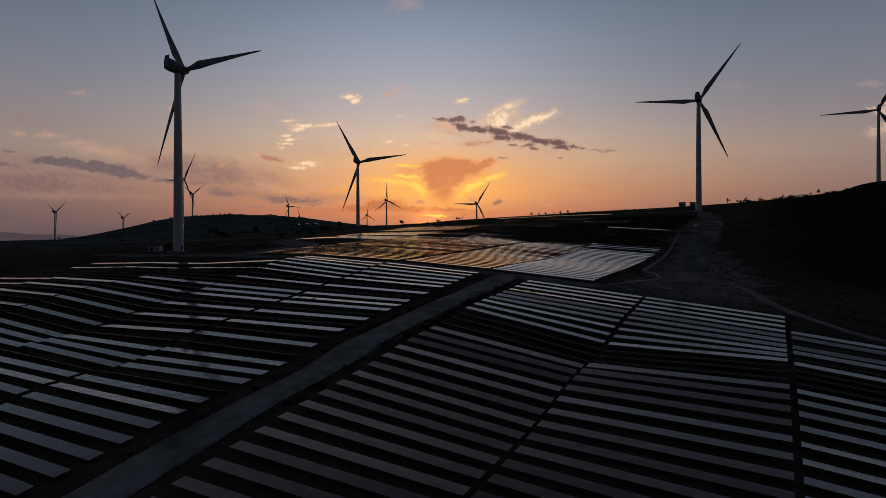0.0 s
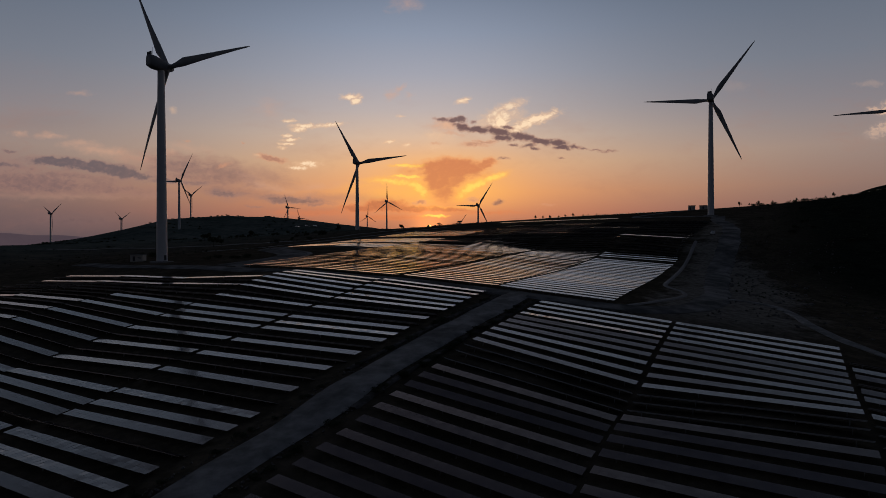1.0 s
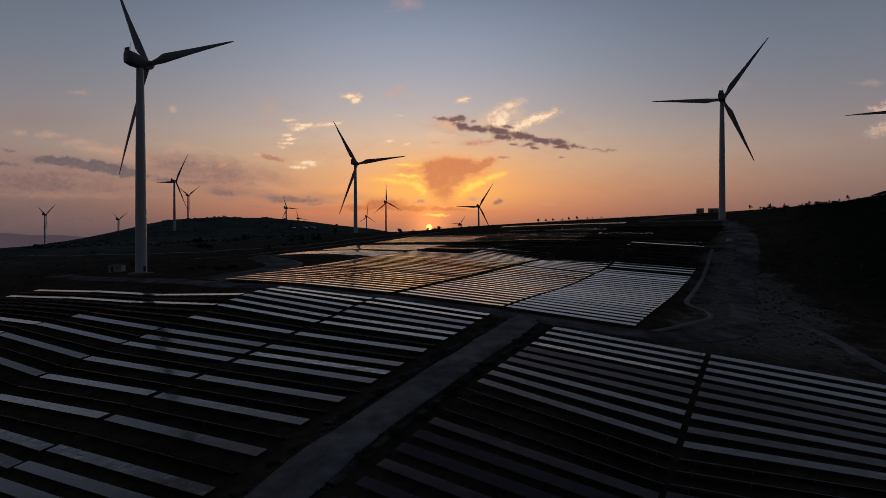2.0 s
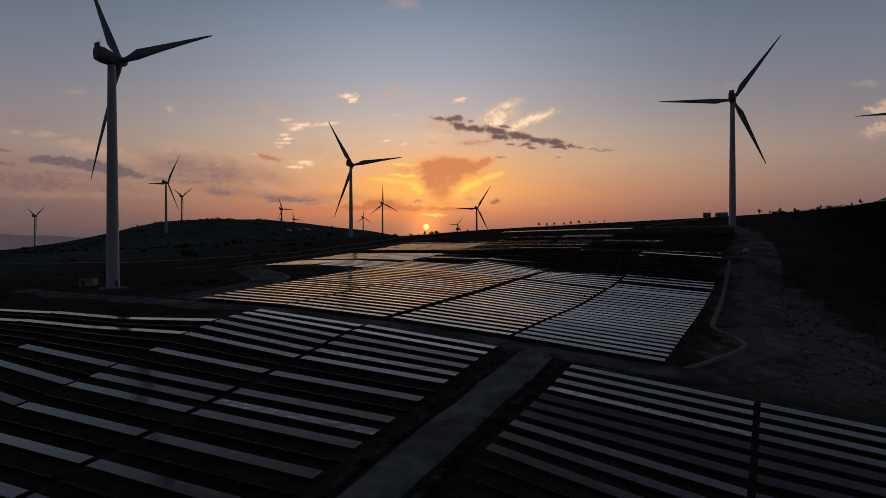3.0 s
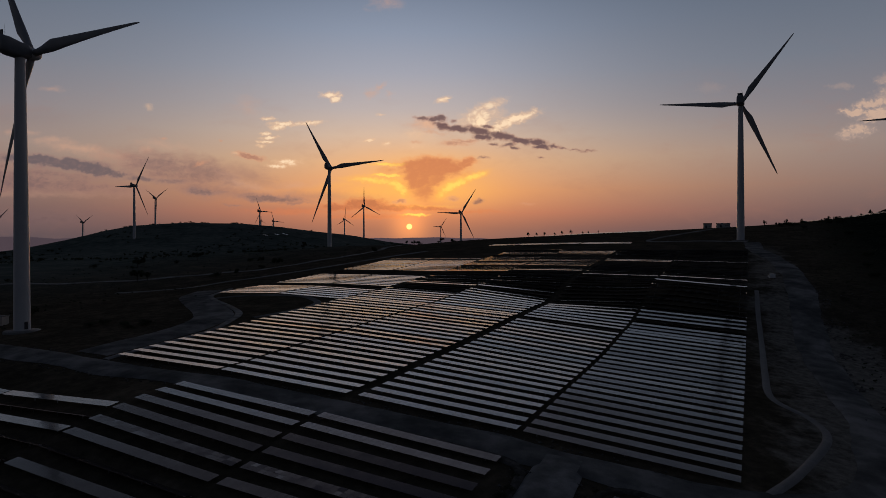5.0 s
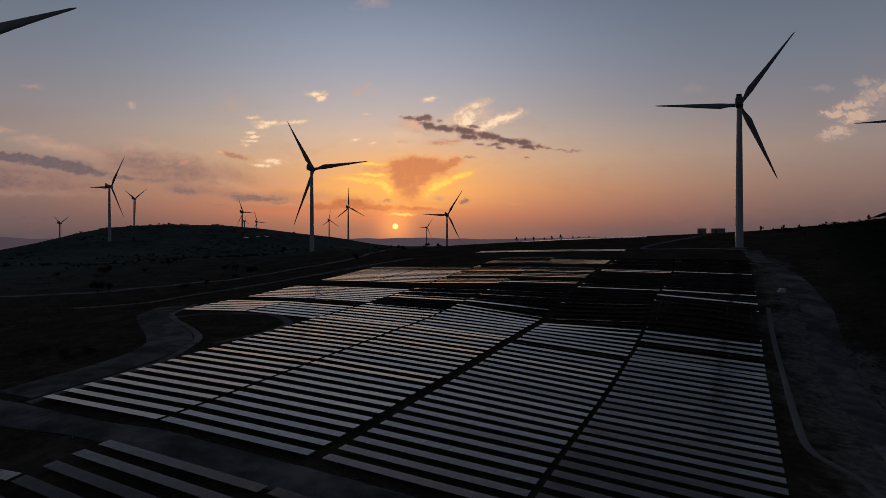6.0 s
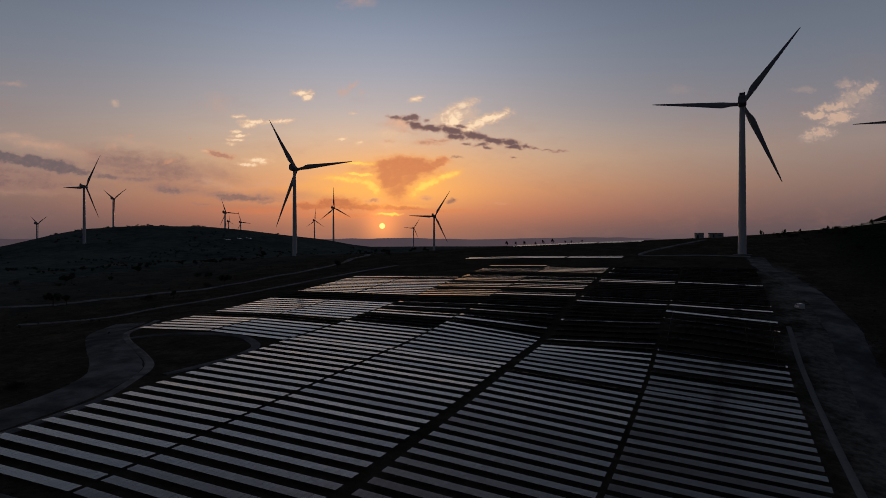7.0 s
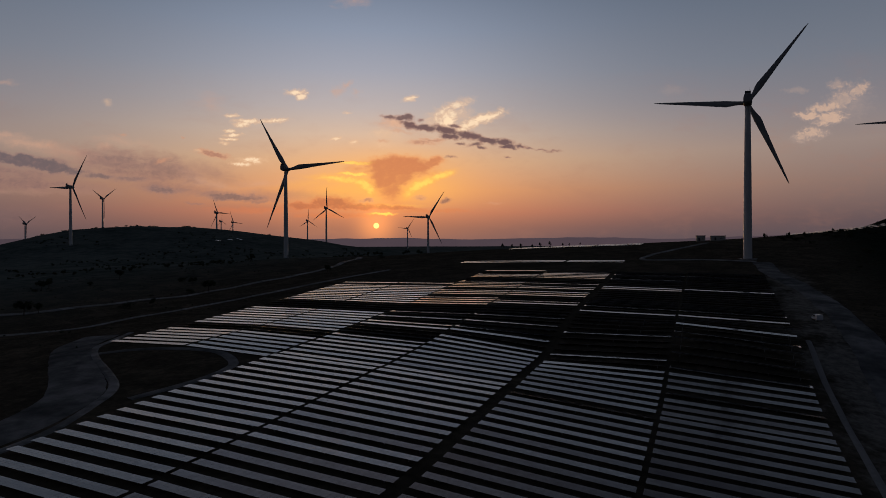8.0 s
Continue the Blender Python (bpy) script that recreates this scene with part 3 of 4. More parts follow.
def curve_points(points, step=1.5):
    """A smooth line through plan points."""
    p = [Vector((*q, 0)) for q in points]
    p = [2 * p[0] - p[1], *p, 2 * p[-1] - p[-2]]
    out = []
    for a, b, c, d in zip(p, p[1:], p[2:], p[3:]):
        n = max(2, int((c - b).length / step))
        for k in range(n):
            s = k / n
            out.append(0.5 * (2 * b + (c - a) * s + (2 * a - 5 * b + 4 * c - d) * s * s + (3 * b - a - 3 * c + d) * s**3))
    return out + [p[-2]]


def ribbon(name, points, width, mat, label, category, lift=0.10, wobble=0.5, cross=6):
    line = curve_points(points)
    verts, faces = [], []
    for k, q in enumerate(line):
        d = (line[min(k + 1, len(line) - 1)] - line[max(k - 1, 0)]).normalized()
        side = Vector((-d.y, d.x, 0))
        for c in range(cross + 1):
            s = c / cross - 0.5
            edge = wobble * (noise.noise(Vector((q.x * 0.07, q.y * 0.07, 3.0 * s))) + 0.25 * noise.noise(Vector((q.x * 0.3, q.y * 0.3, 3.0 * s)))) if c in (0, cross) else 0
            r = q + side * (s * width + (edge if s > 0 else -edge))
            sink = 0.28 if c in (0, cross) else 0.0
            verts.append((r.x, r.y, h(r.x, r.y) + lift - sink))
    m = cross + 1
    for k in range(len(line) - 1):
        for c in range(cross):
            faces.append((k * m + c, k * m + c + 1, (k + 1) * m + c + 1, (k + 1) * m + c))
    ob = new(name, mesh_from(name, verts, faces, mat, True))
    return tagged(ob, label, category, kind="structure")


ribbon("road_1", [(-58.5, -40), (-58.5, 40), (-58.3, 100), (-58.5, 145), (-59, 163)], 7.5, ROAD, "pale gravel service road between the blocks of solar panels", "road", lift=0.38, wobble=0.9)
ROUND = [(-262, 172), (-222, 165), (-165, 162), (-110, 162), (-58, 162), (-40, 162), (-26, 168), (-18, 182), (-16, 205), (-19, 240), (-20, 290), (-20, 330), (-24, 390), (-33, 435), (-35, 462)]
ribbon("road_2", ROUND, 8.0, TRACK, "pale gravel road running round the large field of panels", "road", lift=0.36, wobble=1.2)
ribbon("road_3", [(-164, 166), (-164.5, 186), (-165.7, 197.4), (-170, 207.5), (-177.2, 219.3), (-188.4, 227.6), (-205.9, 237.4), (-219, 247), (-224, 256), (-230, 268)], 2.4, ROAD, "pale winding edge of the gravel yard on the meadow", "road", lift=0.17)
ribbon("road_9", [(-285, 255), (-263.6, 270), (-258.6, 292), (-250.7, 312), (-246, 330), (-242, 350), (-238, 372), (-232, 400), (-222, 428)], 3.6, ROAD, "narrow gravel track along the edge of the panel field", "road", lift=0.18)
ribbon("road_11", [(-172, 168), (-172.5, 186), (-174.5, 199), (-180, 211), (-189, 220), (-201, 228), (-216, 238), (-229, 249), (-236, 262)], 14.0, TRACK, "dark gravel yard curving over the meadow", "ground", lift=0.12, wobble=2.0)
ribbon("road_8", [(-213, 240), (-205, 247), (-195, 251), (-180.5, 253), (-171, 249), (-166, 243), (-165, 232), (-168, 216)], 3.0, TRACK, "faint trodden path across the meadow", "path", lift=0.16, wobble=0.8)
ribbon("road_4", [(-420, 240), (-360, 262), (-324, 281), (-313, 293), (-306, 309), (-298, 330), (-288, 346), (-279, 378), (-274, 406), (-276, 440), (-284, 473), (-300, 520), (-320, 560)], 5.0, ROAD, "narrow gravel track climbing the dark slope", "road", lift=0.2)
ribbon("road_5", [(-16, 200), (-8, 203), (0, 198), (6, 178), (13, 162), (26, 150), (60, 140)], 3.2, ROAD, "narrow eroded track down the bank", "road", lift=0.2, wobble=1.2)
ribbon("road_6", [(-37, 466), (-60, 470), (-90, 468), (-88, 490), (-81, 506), (-68, 535), (-60, 552)], 3.4, ROAD, "narrow track over the crest", "road", lift=0.2)
ribbon("verge_1", [(-63.6, 96), (-63.4, 120), (-63.2, 140), (-62.6, 152), (-64, 157.2), (-70, 158.6), (-84, 158.4)], 1.5, VERGE, "pale raised verge of stones along the gravel road", "verge", lift=0.38, wobble=0.5)
ribbon("verge_2", [(-53.6, 84), (-53.4, 110), (-53.2, 140), (-52.8, 153), (-50, 158), (-40, 158.4), (-30, 160)], 1.3, VERGE, "pale raised verge of stones along the gravel road", "verge", lift=0.32, wobble=0.5)
ribbon("drainage_channel", [(-33.5, 318), (-33.2, 292), (-32.6, 262), (-32.4, 235), (-31.5, 216), (-25.5, 206), (-24, 196), (-29, 178), (-33, 168)], 1.6, CONCRETE, "pale concrete drainage channel along the edge of the panel field", "channel", lift=0.22, wobble=0.15, cross=4)


# ---- solar tables ----


def module_row(t, length, r, rng, uneven):
    """One row of a table: a single strip of modules with a groove between each two, every module set a little differently."""
    count = round(length / MODULE_W)
    step = length / count
    verts, faces = [], []
    for i in range(count):
        set_ = t @ pose(-length / 2 + (i + 0.5) * step, r * MODULE_H / 2, 0.06, rng.gauss(0, uneven), rng.gauss(0, uneven * 0.6), 0)
        half = step / 2 - 0.025
        for x, top in ((-half, 0.0), (-half, 0.02), (half, 0.02), (half, 0.0)):
            for y, z in ((-1, -0.02), (1, -0.02), (1, top), (-1, top)):
                verts.append(tuple(set_ @ Vector((x, y * (MODULE_H / 2 - 0.01), z))))
    n = len(verts) // 4
    for k in range(n - 1):
        for a in range(4):
            b = (a + 1) % 4
            faces.append((4 * k + a, 4 * k + 4 + a, 4 * k + 4 + b, 4 * k + b))
    return verts, [(3, 2, 1, 0)[::-1], (4 * n - 4, 4 * n - 3, 4 * n - 2, 4 * n - 1)] + [f[::-1] for f in faces]


def table_items(length, tilt, rng, uneven=0.3, low=0.75):
    """A table: the meshes of its two module rows, the boxes of its purlins and posts. The low edge faces -y."""
    top = low + MODULE_H * abs(math.sin(radians(tilt)))
    t = pose(0, 0, top, tilt, 0, 0)
    rows = [module_row(t, length, r, rng, uneven) for r in (-1, 1)]
    purlins = [[(t @ Matrix.Translation((0, r * 0.55, 0.0)), length, 0.06, 0.08)] for r in (-1, 1)]
    posts = []
    for i in range(5):
        x = (i - 2) * length / 4.6
        posts.append([(Matrix.Translation((x, 0, (top - 1.6) / 2)), 0.12, 0.12, top + 1.6)])
    return rows, purlins, posts


# how a table stands: tilt of its glass, how unevenly its modules are set, height of its lower edge, label
STANDING = {
    "low": (4.0, 0.3, 0.6, "long low-tilted solar table of dark glass modules on steel posts"),
    "uneven": (2.5, 1.3, 0.6, "long solar table with unevenly set dark glass modules"),
    "edge_on": (-7.0, 0.3, 0.3, "long solar table of dark glass modules leaning slightly away"),
    "away": (-20.0, 0.4, 0.15, "long solar table of dark glass modules tilted down the far side"),
}


def make_table(length, standing, seed):
    root = new("solar_table")
    tilt, uneven, low, label = STANDING[standing]
    rows, purlins, posts = table_items(length, tilt, random.Random(seed), uneven, low)
    for row in rows:
        part("panel", mesh_from("panel", *row, GLASS), GLASS, root)
    for name, group, mat in (("purlin", purlins, ALU), ("post", posts, STEEL)):
        for it in group:
            part(name, mesh_from(name, *boxes(it), mat), mat, root)
    return tagged(root, label, "solar panel", group="solar tables of the hillside plant")


def table_pose(u0, u1, v, extra):
    """Where a table between u0 and u1 stands: it leans with the ground along its length."""
    a, b = h(u0 + 2, v), h(u1 - 2, v)
    rise = math.atan2(b - a, (u1 - u0) - 4)
    mid = h((u0 + u1) / 2, v)
    return Matrix.Translation(((u0 + u1) / 2, v, max((a + b) / 2, mid - 0.1))) @ Euler((radians(extra), -rise, 0)).to_matrix().to_4x4()


def table_plan():
    """(u0, u1, v, standing, lean) for every table: the near ones as things, the far ones in one mesh."""
    rng = random.Random(4)
    near, far = [], []

    # block beside the gravel road: rows climb from the valley; lean of each row in its two road-side columns
    lower = {101.7: (2.5, 5), 97.6: (6.5, 6), 93.6: (7, 6), 89.5: (1.5, 5), 85.4: (1.5, 1.5), 81.3: (3, 1.5), 77.2: (2, 3), 73.2: (2.5, 3), 69.1: (2.5, 2), 65.0: (1, 2)}
    upper = ((0.5, 1.5), (1.5, 4), (1, 3), (3.5, 5.5), (4.5, 4.5), (6.5, 6), (0, 3), (0.5, 2), (1, 2), (1, 3))
    for k in range(21):
        v = round(105.8 - 4.08 * k, 1)
        tips = lower.get(v, (rng.uniform(0.5, 3.5), rng.uniform(0.5, 3.5)))
        for c, u0 in enumerate((-50.7, -20.2, 10.3, 40.8)):
            standing = "away" if k == 0 else "low"
            near.append((u0, u0 + 29.8, v, standing, tips[min(c, 1)] + (2.0 if c > 1 and v < 64 else -3.5 if c > 1 else 0) + rng.uniform(-0.8, 0.8)))
    for v in (109.9, 113.4):
        for u0 in (-50.7, -20.2, 10.3, 40.8):
            near.append((u0, u0 + 29.8, v, "away", 0))
    for k in range(10):
        v = 117.0 + 4.1 * k
        for c, u0 in enumerate((-50.7, -20.2, 10.3, 40.8)):
            if c > 1 and v > 146:
                continue
            standing = "uneven" if k == 6 and c == 0 else "away" if c > 1 and k % 3 == 1 else "low"
            near.append((u0, u0 + 29.8, v, standing, upper[k][min(c, 1)] + (1.5 if c > 1 else 0) + rng.uniform(-0.6, 0.6)))

    # terraced block on the other side of that road: nearly every second row faces the far side
    lean = {29: -0.5, 28: -1.5, 27: 2.5, 26: 3, 24: 1.5, 22: 3, 20: 4.5, 18: 4, 16: 4.5, 14: 4.5, 12: 4.5, 10: 5.5, 9: 4.5, 8: 5, 6: 5, 4: 4.5, 3: 6, 2: 5.5, 1: 6.5, 0: 6}
    broken = {25, 19, 10, 6, 5}
    for k in range(30):
        v = 37.2 + 4.13 * k
        for c, u1 in enumerate((-66.6, -99.0, -130.7, -162.4, -194.1)):
            if c > 1 and k > 26:
                continue
            standing, tip = "low" if k in lean else "away", lean.get(k, 0)
            if k in broken:
                standing = "uneven"
            if c > 0 and k == 27:
                tip = 2
            if k in (19, 25):
                tip = 2.5
            if c > 0 and k in (19, 20):
                standing, tip = "low", 6.5
            if c > 1:
                if k in (19, 21, 22, 23, 25) or (k == 20 and c > 2) or k in (5, 10) and c > 2:
                    standing = "away"
                if k in (24, 26):
                    tip = 4.0
            (near if c < 3 else far).append((u1 - 31.0, u1, v, standing, tip + rng.uniform(-0.7, 0.7)))

    # the large field behind the cross road: which rows of each column lie flat enough to shine where most face away
    shine = {0: {299, 303, 311, 319}, 1: {299, 303, 311, 319}, 2: {291, 307, 332, 340, 377, 381, 401, 413}, 3: {287, 307, 315, 332, 340, 381, 413}}
    dark_from = {0: 287, 1: 293, 2: 284, 3: 284}
    dark_to = {0: 335, 1: 334, 2: 430, 3: 430}
    n = 0
    v = 169.0
    while v < 424:
        swing = rng.uniform(-0.7, 0.7)
        for c, (u0, u1) in enumerate(((-162.8, -132.0), (-131.1, -100.3), (-97.9, -68.0), (-67.1, -36.4))):
            standing = "away" if dark_from[c] < v < dark_to[c] and int(v) not in shine[c] else "low"
            if c == 0 and v > 392 and rng.random() < 0.6:
                standing = "away"
            if standing == "low" and (c == 3 and v > 238 or c == 2 and v > 252) and v < 284 and rng.random() < 0.18:
                standing = "edge_on"
            if standing == "low" and c < 2 and v > 336 and rng.random() < 0.3:
                standing = "edge_on"
            if standing == "away" and rng.random() < 0.5:
                standing = "edge_on"
            tip = -3.4 if v < 215 else -2.8 if v < 260 else -0.5 if v < 336 else -0.8
            if v < 285:
                tip += (0.2, 0.3, 1.4, 4.2)[c] + (-0.4 if v < 200 else 0)
            if c > 1 and int(v) in (315, 381, 401):
                tip += 2.0
            (near if v < 255 else far).append((u0, u1, v, standing, tip + swing + rng.uniform(-0.9, 0.9)))
        if 253 < v < 388:
            for u0, u1 in ((-221.5, -192.2), (-191.4, -163.7)):
                turned = 319 < v < 336 or (274 < v < 284 and n % 3 < 2) or (v > 375 and n % 3 != 1)
                far.append((u0, u1, v, "edge_on" if turned else "low", 1.0 + swing + rng.uniform(-0.7, 0.7)))
        n += 1
        v += 4.08
    # rows on the crest and on the ridge behind it
    for v in (456.0, 461.0, 548.0, 556.0, 562.0):
        for u0 in (-190, -160, -129):
            far.append((u0, u0 + 29.6, v, "low", 2.0))
    for k in range(2, 9):
        for j in range(3):
            far.append((-70 + 30.5 * k, -40.4 + 30.5 * k, 608 + 11 * j, "low", 0.3))
    # a few rows glinting on the flank of the long hill
    for u0, v in ((-735, 832), (-728, 850), (-726, 868), (-872, 742), (-868, 752)):
        far.append((u0, u0 + 11.0, v, "low", 1.0))
    return near, far


def build_tables():
    near, far = table_plan()
    kinds = {}
    for n, (u0, u1, v, standing, lean) in enumerate(near):
        key = (round(u1 - u0, 1), standing, n % 3)
        m = table_pose(u0, u1, v, 0 if standing == "away" else lean)
        if key in kinds:
            copy_thing(kinds[key], m)
        else:
            kinds[key] = make_table(key[0], standing, n)
            kinds[key].matrix_basis = m
    rng = random.Random(17)
    rows_v, rows_f, rest_v, rest_f = [], [], [], []
    for u0, u1, v, standing, extra in far:
        m = table_pose(u0, u1, v, extra)
        tilt, uneven, low, _ = STANDING[standing]
        rows, purlins, posts = table_items(u1 - u0, tilt, rng, uneven, min(low, 0.3))
        for vs, fs in rows:
            k = len(rows_v)
            rows_v += [tuple(m @ Vector(q)) for q in vs]
            rows_f += [tuple(k + i for i in f) for f in fs]
        vs, fs = boxes([(m @ a, b, c, d) for p in purlins + posts for a, b, c, d in p])
        k = len(rest_v)
        rest_v += vs
        rest_f += [tuple(k + i for i in f) for f in fs]
    root = new("distant_solar_rows")
    tagged(root, "many distant rows of dark solar modules on the upper slope", "solar panels", kind="stuff")
    part("module_rows", mesh_from("module_rows", rows_v, rows_f, GLASS), GLASS, root)["kind"] = "stuff"
    part("supports", mesh_from("supports", rest_v, rest_f, STEEL), STEEL, root)["kind"] = "stuff"


# ---- wind turbines ----
def lathe(profile, seg=32, axis="Z"):
    bm = bmesh.new()
    rings = []
    for r, z in profile:
        rings.append([bm.verts.new((r * math.cos(2 * math.pi * k / seg), r * math.sin(2 * math.pi * k / seg), z)) for k in range(seg)])
    for a, b in zip(rings, rings[1:]):
        for k in range(seg):
            bm.faces.new((a[k], a[(k + 1) % seg], b[(k + 1) % seg], b[k])).smooth = True
    bm.faces.new(rings[0][::-1])
    bm.faces.new(rings[-1])
    return bm


def blade_mesh(length, r0=1.3):
    """A blade that points along +Z, its rotor axis along Y: round root, wide shoulder, thin twisted tip."""
    bm = bmesh.new()
    rings, n = [], 14
    for k in range(22):
        s = k / 21
        z = r0 + s * (length - r0)
        if s < 0.05:
            chord, thick = 1.9, 1.9
        else:
            q = min(1.0, (s - 0.05) / 0.16)
            q = q * q * (3 - 2 * q)
            wide = 3.5 * (1 - 0.86 * max(0, (s - 0.2) / 0.8) ** 0.85)
            chord, thick = 1.9 * (1 - q) + wide * q, 1.9 * (1 - q) + wide * q * (0.26 - 0.12 * s)
        if s > 0.97:
            chord, thick = chord * 0.55, thick * 0.6
        twist = radians(16 * (1 - s) ** 2 + 2)
        bend = -1.6 * s * s
        ring = []
        for i in range(n):
            a = 2 * math.pi * i / n
            x, y = chord * (0.5 * math.cos(a) - 0.18 * min(1, s * 6)), thick * 0.5 * math.sin(a) * (1 + 0.35 * math.cos(a) * min(1, s * 6))
            ring.append(bm.verts.new((x * math.cos(twist) - y * math.sin(twist), x * math.sin(twist) + y * math.cos(twist) - bend, z)))
        rings.append(ring)
    for a, b in zip(rings, rings[1:]):
        for i in range(n):
            bm.faces.new((a[i], a[(i + 1) % n], b[(i + 1) % n], b[i])).smooth = True
    bm.faces.new(rings[0][::-1])
    bm.faces.new(rings[-1])
    bmesh.ops.recalc_face_normals(bm, faces=bm.faces[:])
    return bm


def nacelle_mesh():
    """The housing: a rounded box with a raised rear and a cooler on its back; the rotor is on +Y."""
    bm = bmesh.new()
    rings = []
    for y, w, lo, hi in ((-8.4, 2.6, -0.6, 2.3), (-8.0, 3.3, -1.2, 2.9), (-5.0, 3.7, -1.75, 2.75), (-1.0, 3.8, -1.9, 2.1), (2.2, 3.6, -1.8, 1.9), (3.5, 2.9, -1.45, 1.5)):
        ring = []
        for k in range(16):
            a = 2 * math.pi * (k + 0.5) / 16
            c, s = math.cos(a), math.sin(a)
            sq = lambda q: math.copysign(abs(q) ** 0.45, q)
            ring.append(bm.verts.new((sq(c) * w / 2, y, (lo + hi) / 2 + sq(s) * (hi - lo) / 2)))
        rings.append(ring)
    for a, b in zip(rings, rings[1:]):
        for i in range(16):
            bm.faces.new((a[i], b[i], b[(i + 1) % 16], a[(i + 1) % 16])).smooth = True
    bm.faces.new(rings[0])
    bm.faces.new(rings[-1][::-1])
    bmesh.ops.recalc_face_normals(bm, faces=bm.faces[:])
    return bm


def box_bm(sx, sy, sz, at=(0, 0, 0), bevel=0.0):
    bm = bmesh.new()
    bmesh.ops.create_cube(bm, size=1, matrix=Matrix.Translation(at) @ Matrix.Diagonal((sx, sy, sz, 1)))
    if bevel:
        bmesh.ops.bevel(bm, geom=bm.edges[:], offset=bevel, segments=2, affect="EDGES")
    return bm


def turbine_meshes():
    made = {}

    def keep(name, bm, mat):
        me = bpy.data.meshes.new(name)
        bm.to_mesh(me)
        bm.free()
        me.materials.append(mat)
        made[name] = me

    keep("tower", lathe([(2.15, 0.0), (2.13, 0.4), (1.98, 18), (1.98, 18.12), (1.75, 44), (1.75, 44.12), (1.32, 77.5), (1.32, 78.0)], 40), PAINT)
    keep("foundation", lathe([(4.6, -6.0), (4.6, 0.15), (4.4, 0.3), (2.3, 0.35), (2.2, 0.35)], 32), CONCRETE)
    keep("door", box_bm(0.16, 0.95, 2.1, (2.12, 0, 1.75), 0.03), DARKMETAL)
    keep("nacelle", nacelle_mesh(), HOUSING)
    keep("cooler", box_bm(2.5, 0.5, 1.3, (0, -7.6, 3.3), 0.06), DARKMETAL)
    keep("mast", lathe([(0.05, 2.2), (0.05, 5.0), (0.02, 5.1)], 8), DARKMETAL)
    hub = lathe([(1.55, -1.3), (1.75, -0.6), (1.75, 0.5), (1.45, 1.5), (0.9, 2.2), (0.25, 2.5)], 28)
    bmesh.ops.rotate(hub, cent=(0, 0, 0), matrix=Matrix.Rotation(radians(-90), 3, "X"), verts=hub.verts[:])
    keep("hub", hub, PAINT)
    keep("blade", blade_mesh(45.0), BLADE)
    return made


TURBINE = turbine_meshes()


def turbine(u, v, base, hub_height, phase, yaw, radius, label):
    """A turbine whose rotor faces +Y turned by yaw. phase: lean of its first blade above the level, seen from behind."""
    k = hub_height / 80.0
    root = new("wind_turbine")
    root.matrix_basis = Matrix.Translation((u, v, base)) @ Matrix.Rotation(radians(yaw), 4, "Z") @ Matrix.Scale(k, 4)
    tower = part("tower", TURBINE["tower"], PAINT, root)
    part("foundation", TURBINE["foundation"], CONCRETE, root)
    part("door", TURBINE["door"], DARKMETAL, tower)
    nacelle = part("nacelle", TURBINE["nacelle"], HOUSING, root)
    nacelle.matrix_basis = Matrix.Translation((0, 0, 80)) @ Matrix.Diagonal((1.1, 0.68, 1.12, 1))
    part("cooler", TURBINE["cooler"], DARKMETAL, nacelle)
    mast = part("mast", TURBINE["mast"], DARKMETAL, nacelle)
    mast.matrix_basis = Matrix.Translation((0.8, -6.4, 0.5))
    hub = part("hub", TURBINE["hub"], PAINT, root)
    hub.matrix_basis = Matrix.Translation((0, 3.3, 80))
    s = radius / 45.0 / k
    for i in range(3):
        b = part("blade", TURBINE["blade"], BLADE, hub)
        b.matrix_basis = Matrix.Rotation(radians(90 - phase - 120 * i), 4, "Y") @ Matrix.Scale(s, 4)
    return tagged(root, label, "wind turbine", group="wind turbines on the hills")


FAR_T = "small white wind turbine on the distant hills"
turbine(-221.7, 180.7, 27.5, 80, 2, -2, 46, "tall white wind turbine beside a kiosk on the meadow")
turbine(-40.6, 475, 54.0, 80, 54, -2, 46, "white wind turbine on the crest beside the gravel road")
turbine(-535.5, 741.6, h(-535.5, 741.6) - 0.3, 155.3 - h(-535.5, 741.6), 4, 0, 80, "white wind turbine with long blades behind the ridge")
turbine(92, 693, h(92, 693) - 0.2, 155.2 - h(92, 693), 60, 0, 46, "white wind turbine on the dark slope under the crest")
for u, v, hub_z, hh, ph, rad in ((-847.7, 686.3, 140.9, 80, 58, 50), (-1352, 1122.5, 170.6, 82, 30, 46), (-1269.3, 720.8, 101.2, 60, 32, 38),
                                 (-1820, 1243, 123.6, 72, 28, 44), (-1214.5, 1338, 144.6, 84, 115, 42), (-1543, 1757, 138.7, 84, 113, 42),
                                 (-818, 1243.7, 140.6, 84, 93, 46), (-1281, 1816, 141.6, 84, 88, 42), (-454, 980, 104, 75, 57, 46),
                                 (-1055, 2100, 120, 84, 55, 42), (-2200, 2400, 175, 84, 90, 30)):
    turbine(u, v, min(hub_z - hh, h(u, v) + 0.2) if hub_z - h(u, v) < 1.6 * hh else hub_z - hh, hub_z - min(hub_z - hh, h(u, v) + 0.2) if hub_z - h(u, v) < 1.6 * hh else hh, ph, 0, rad, FAR_T)

build_tables()


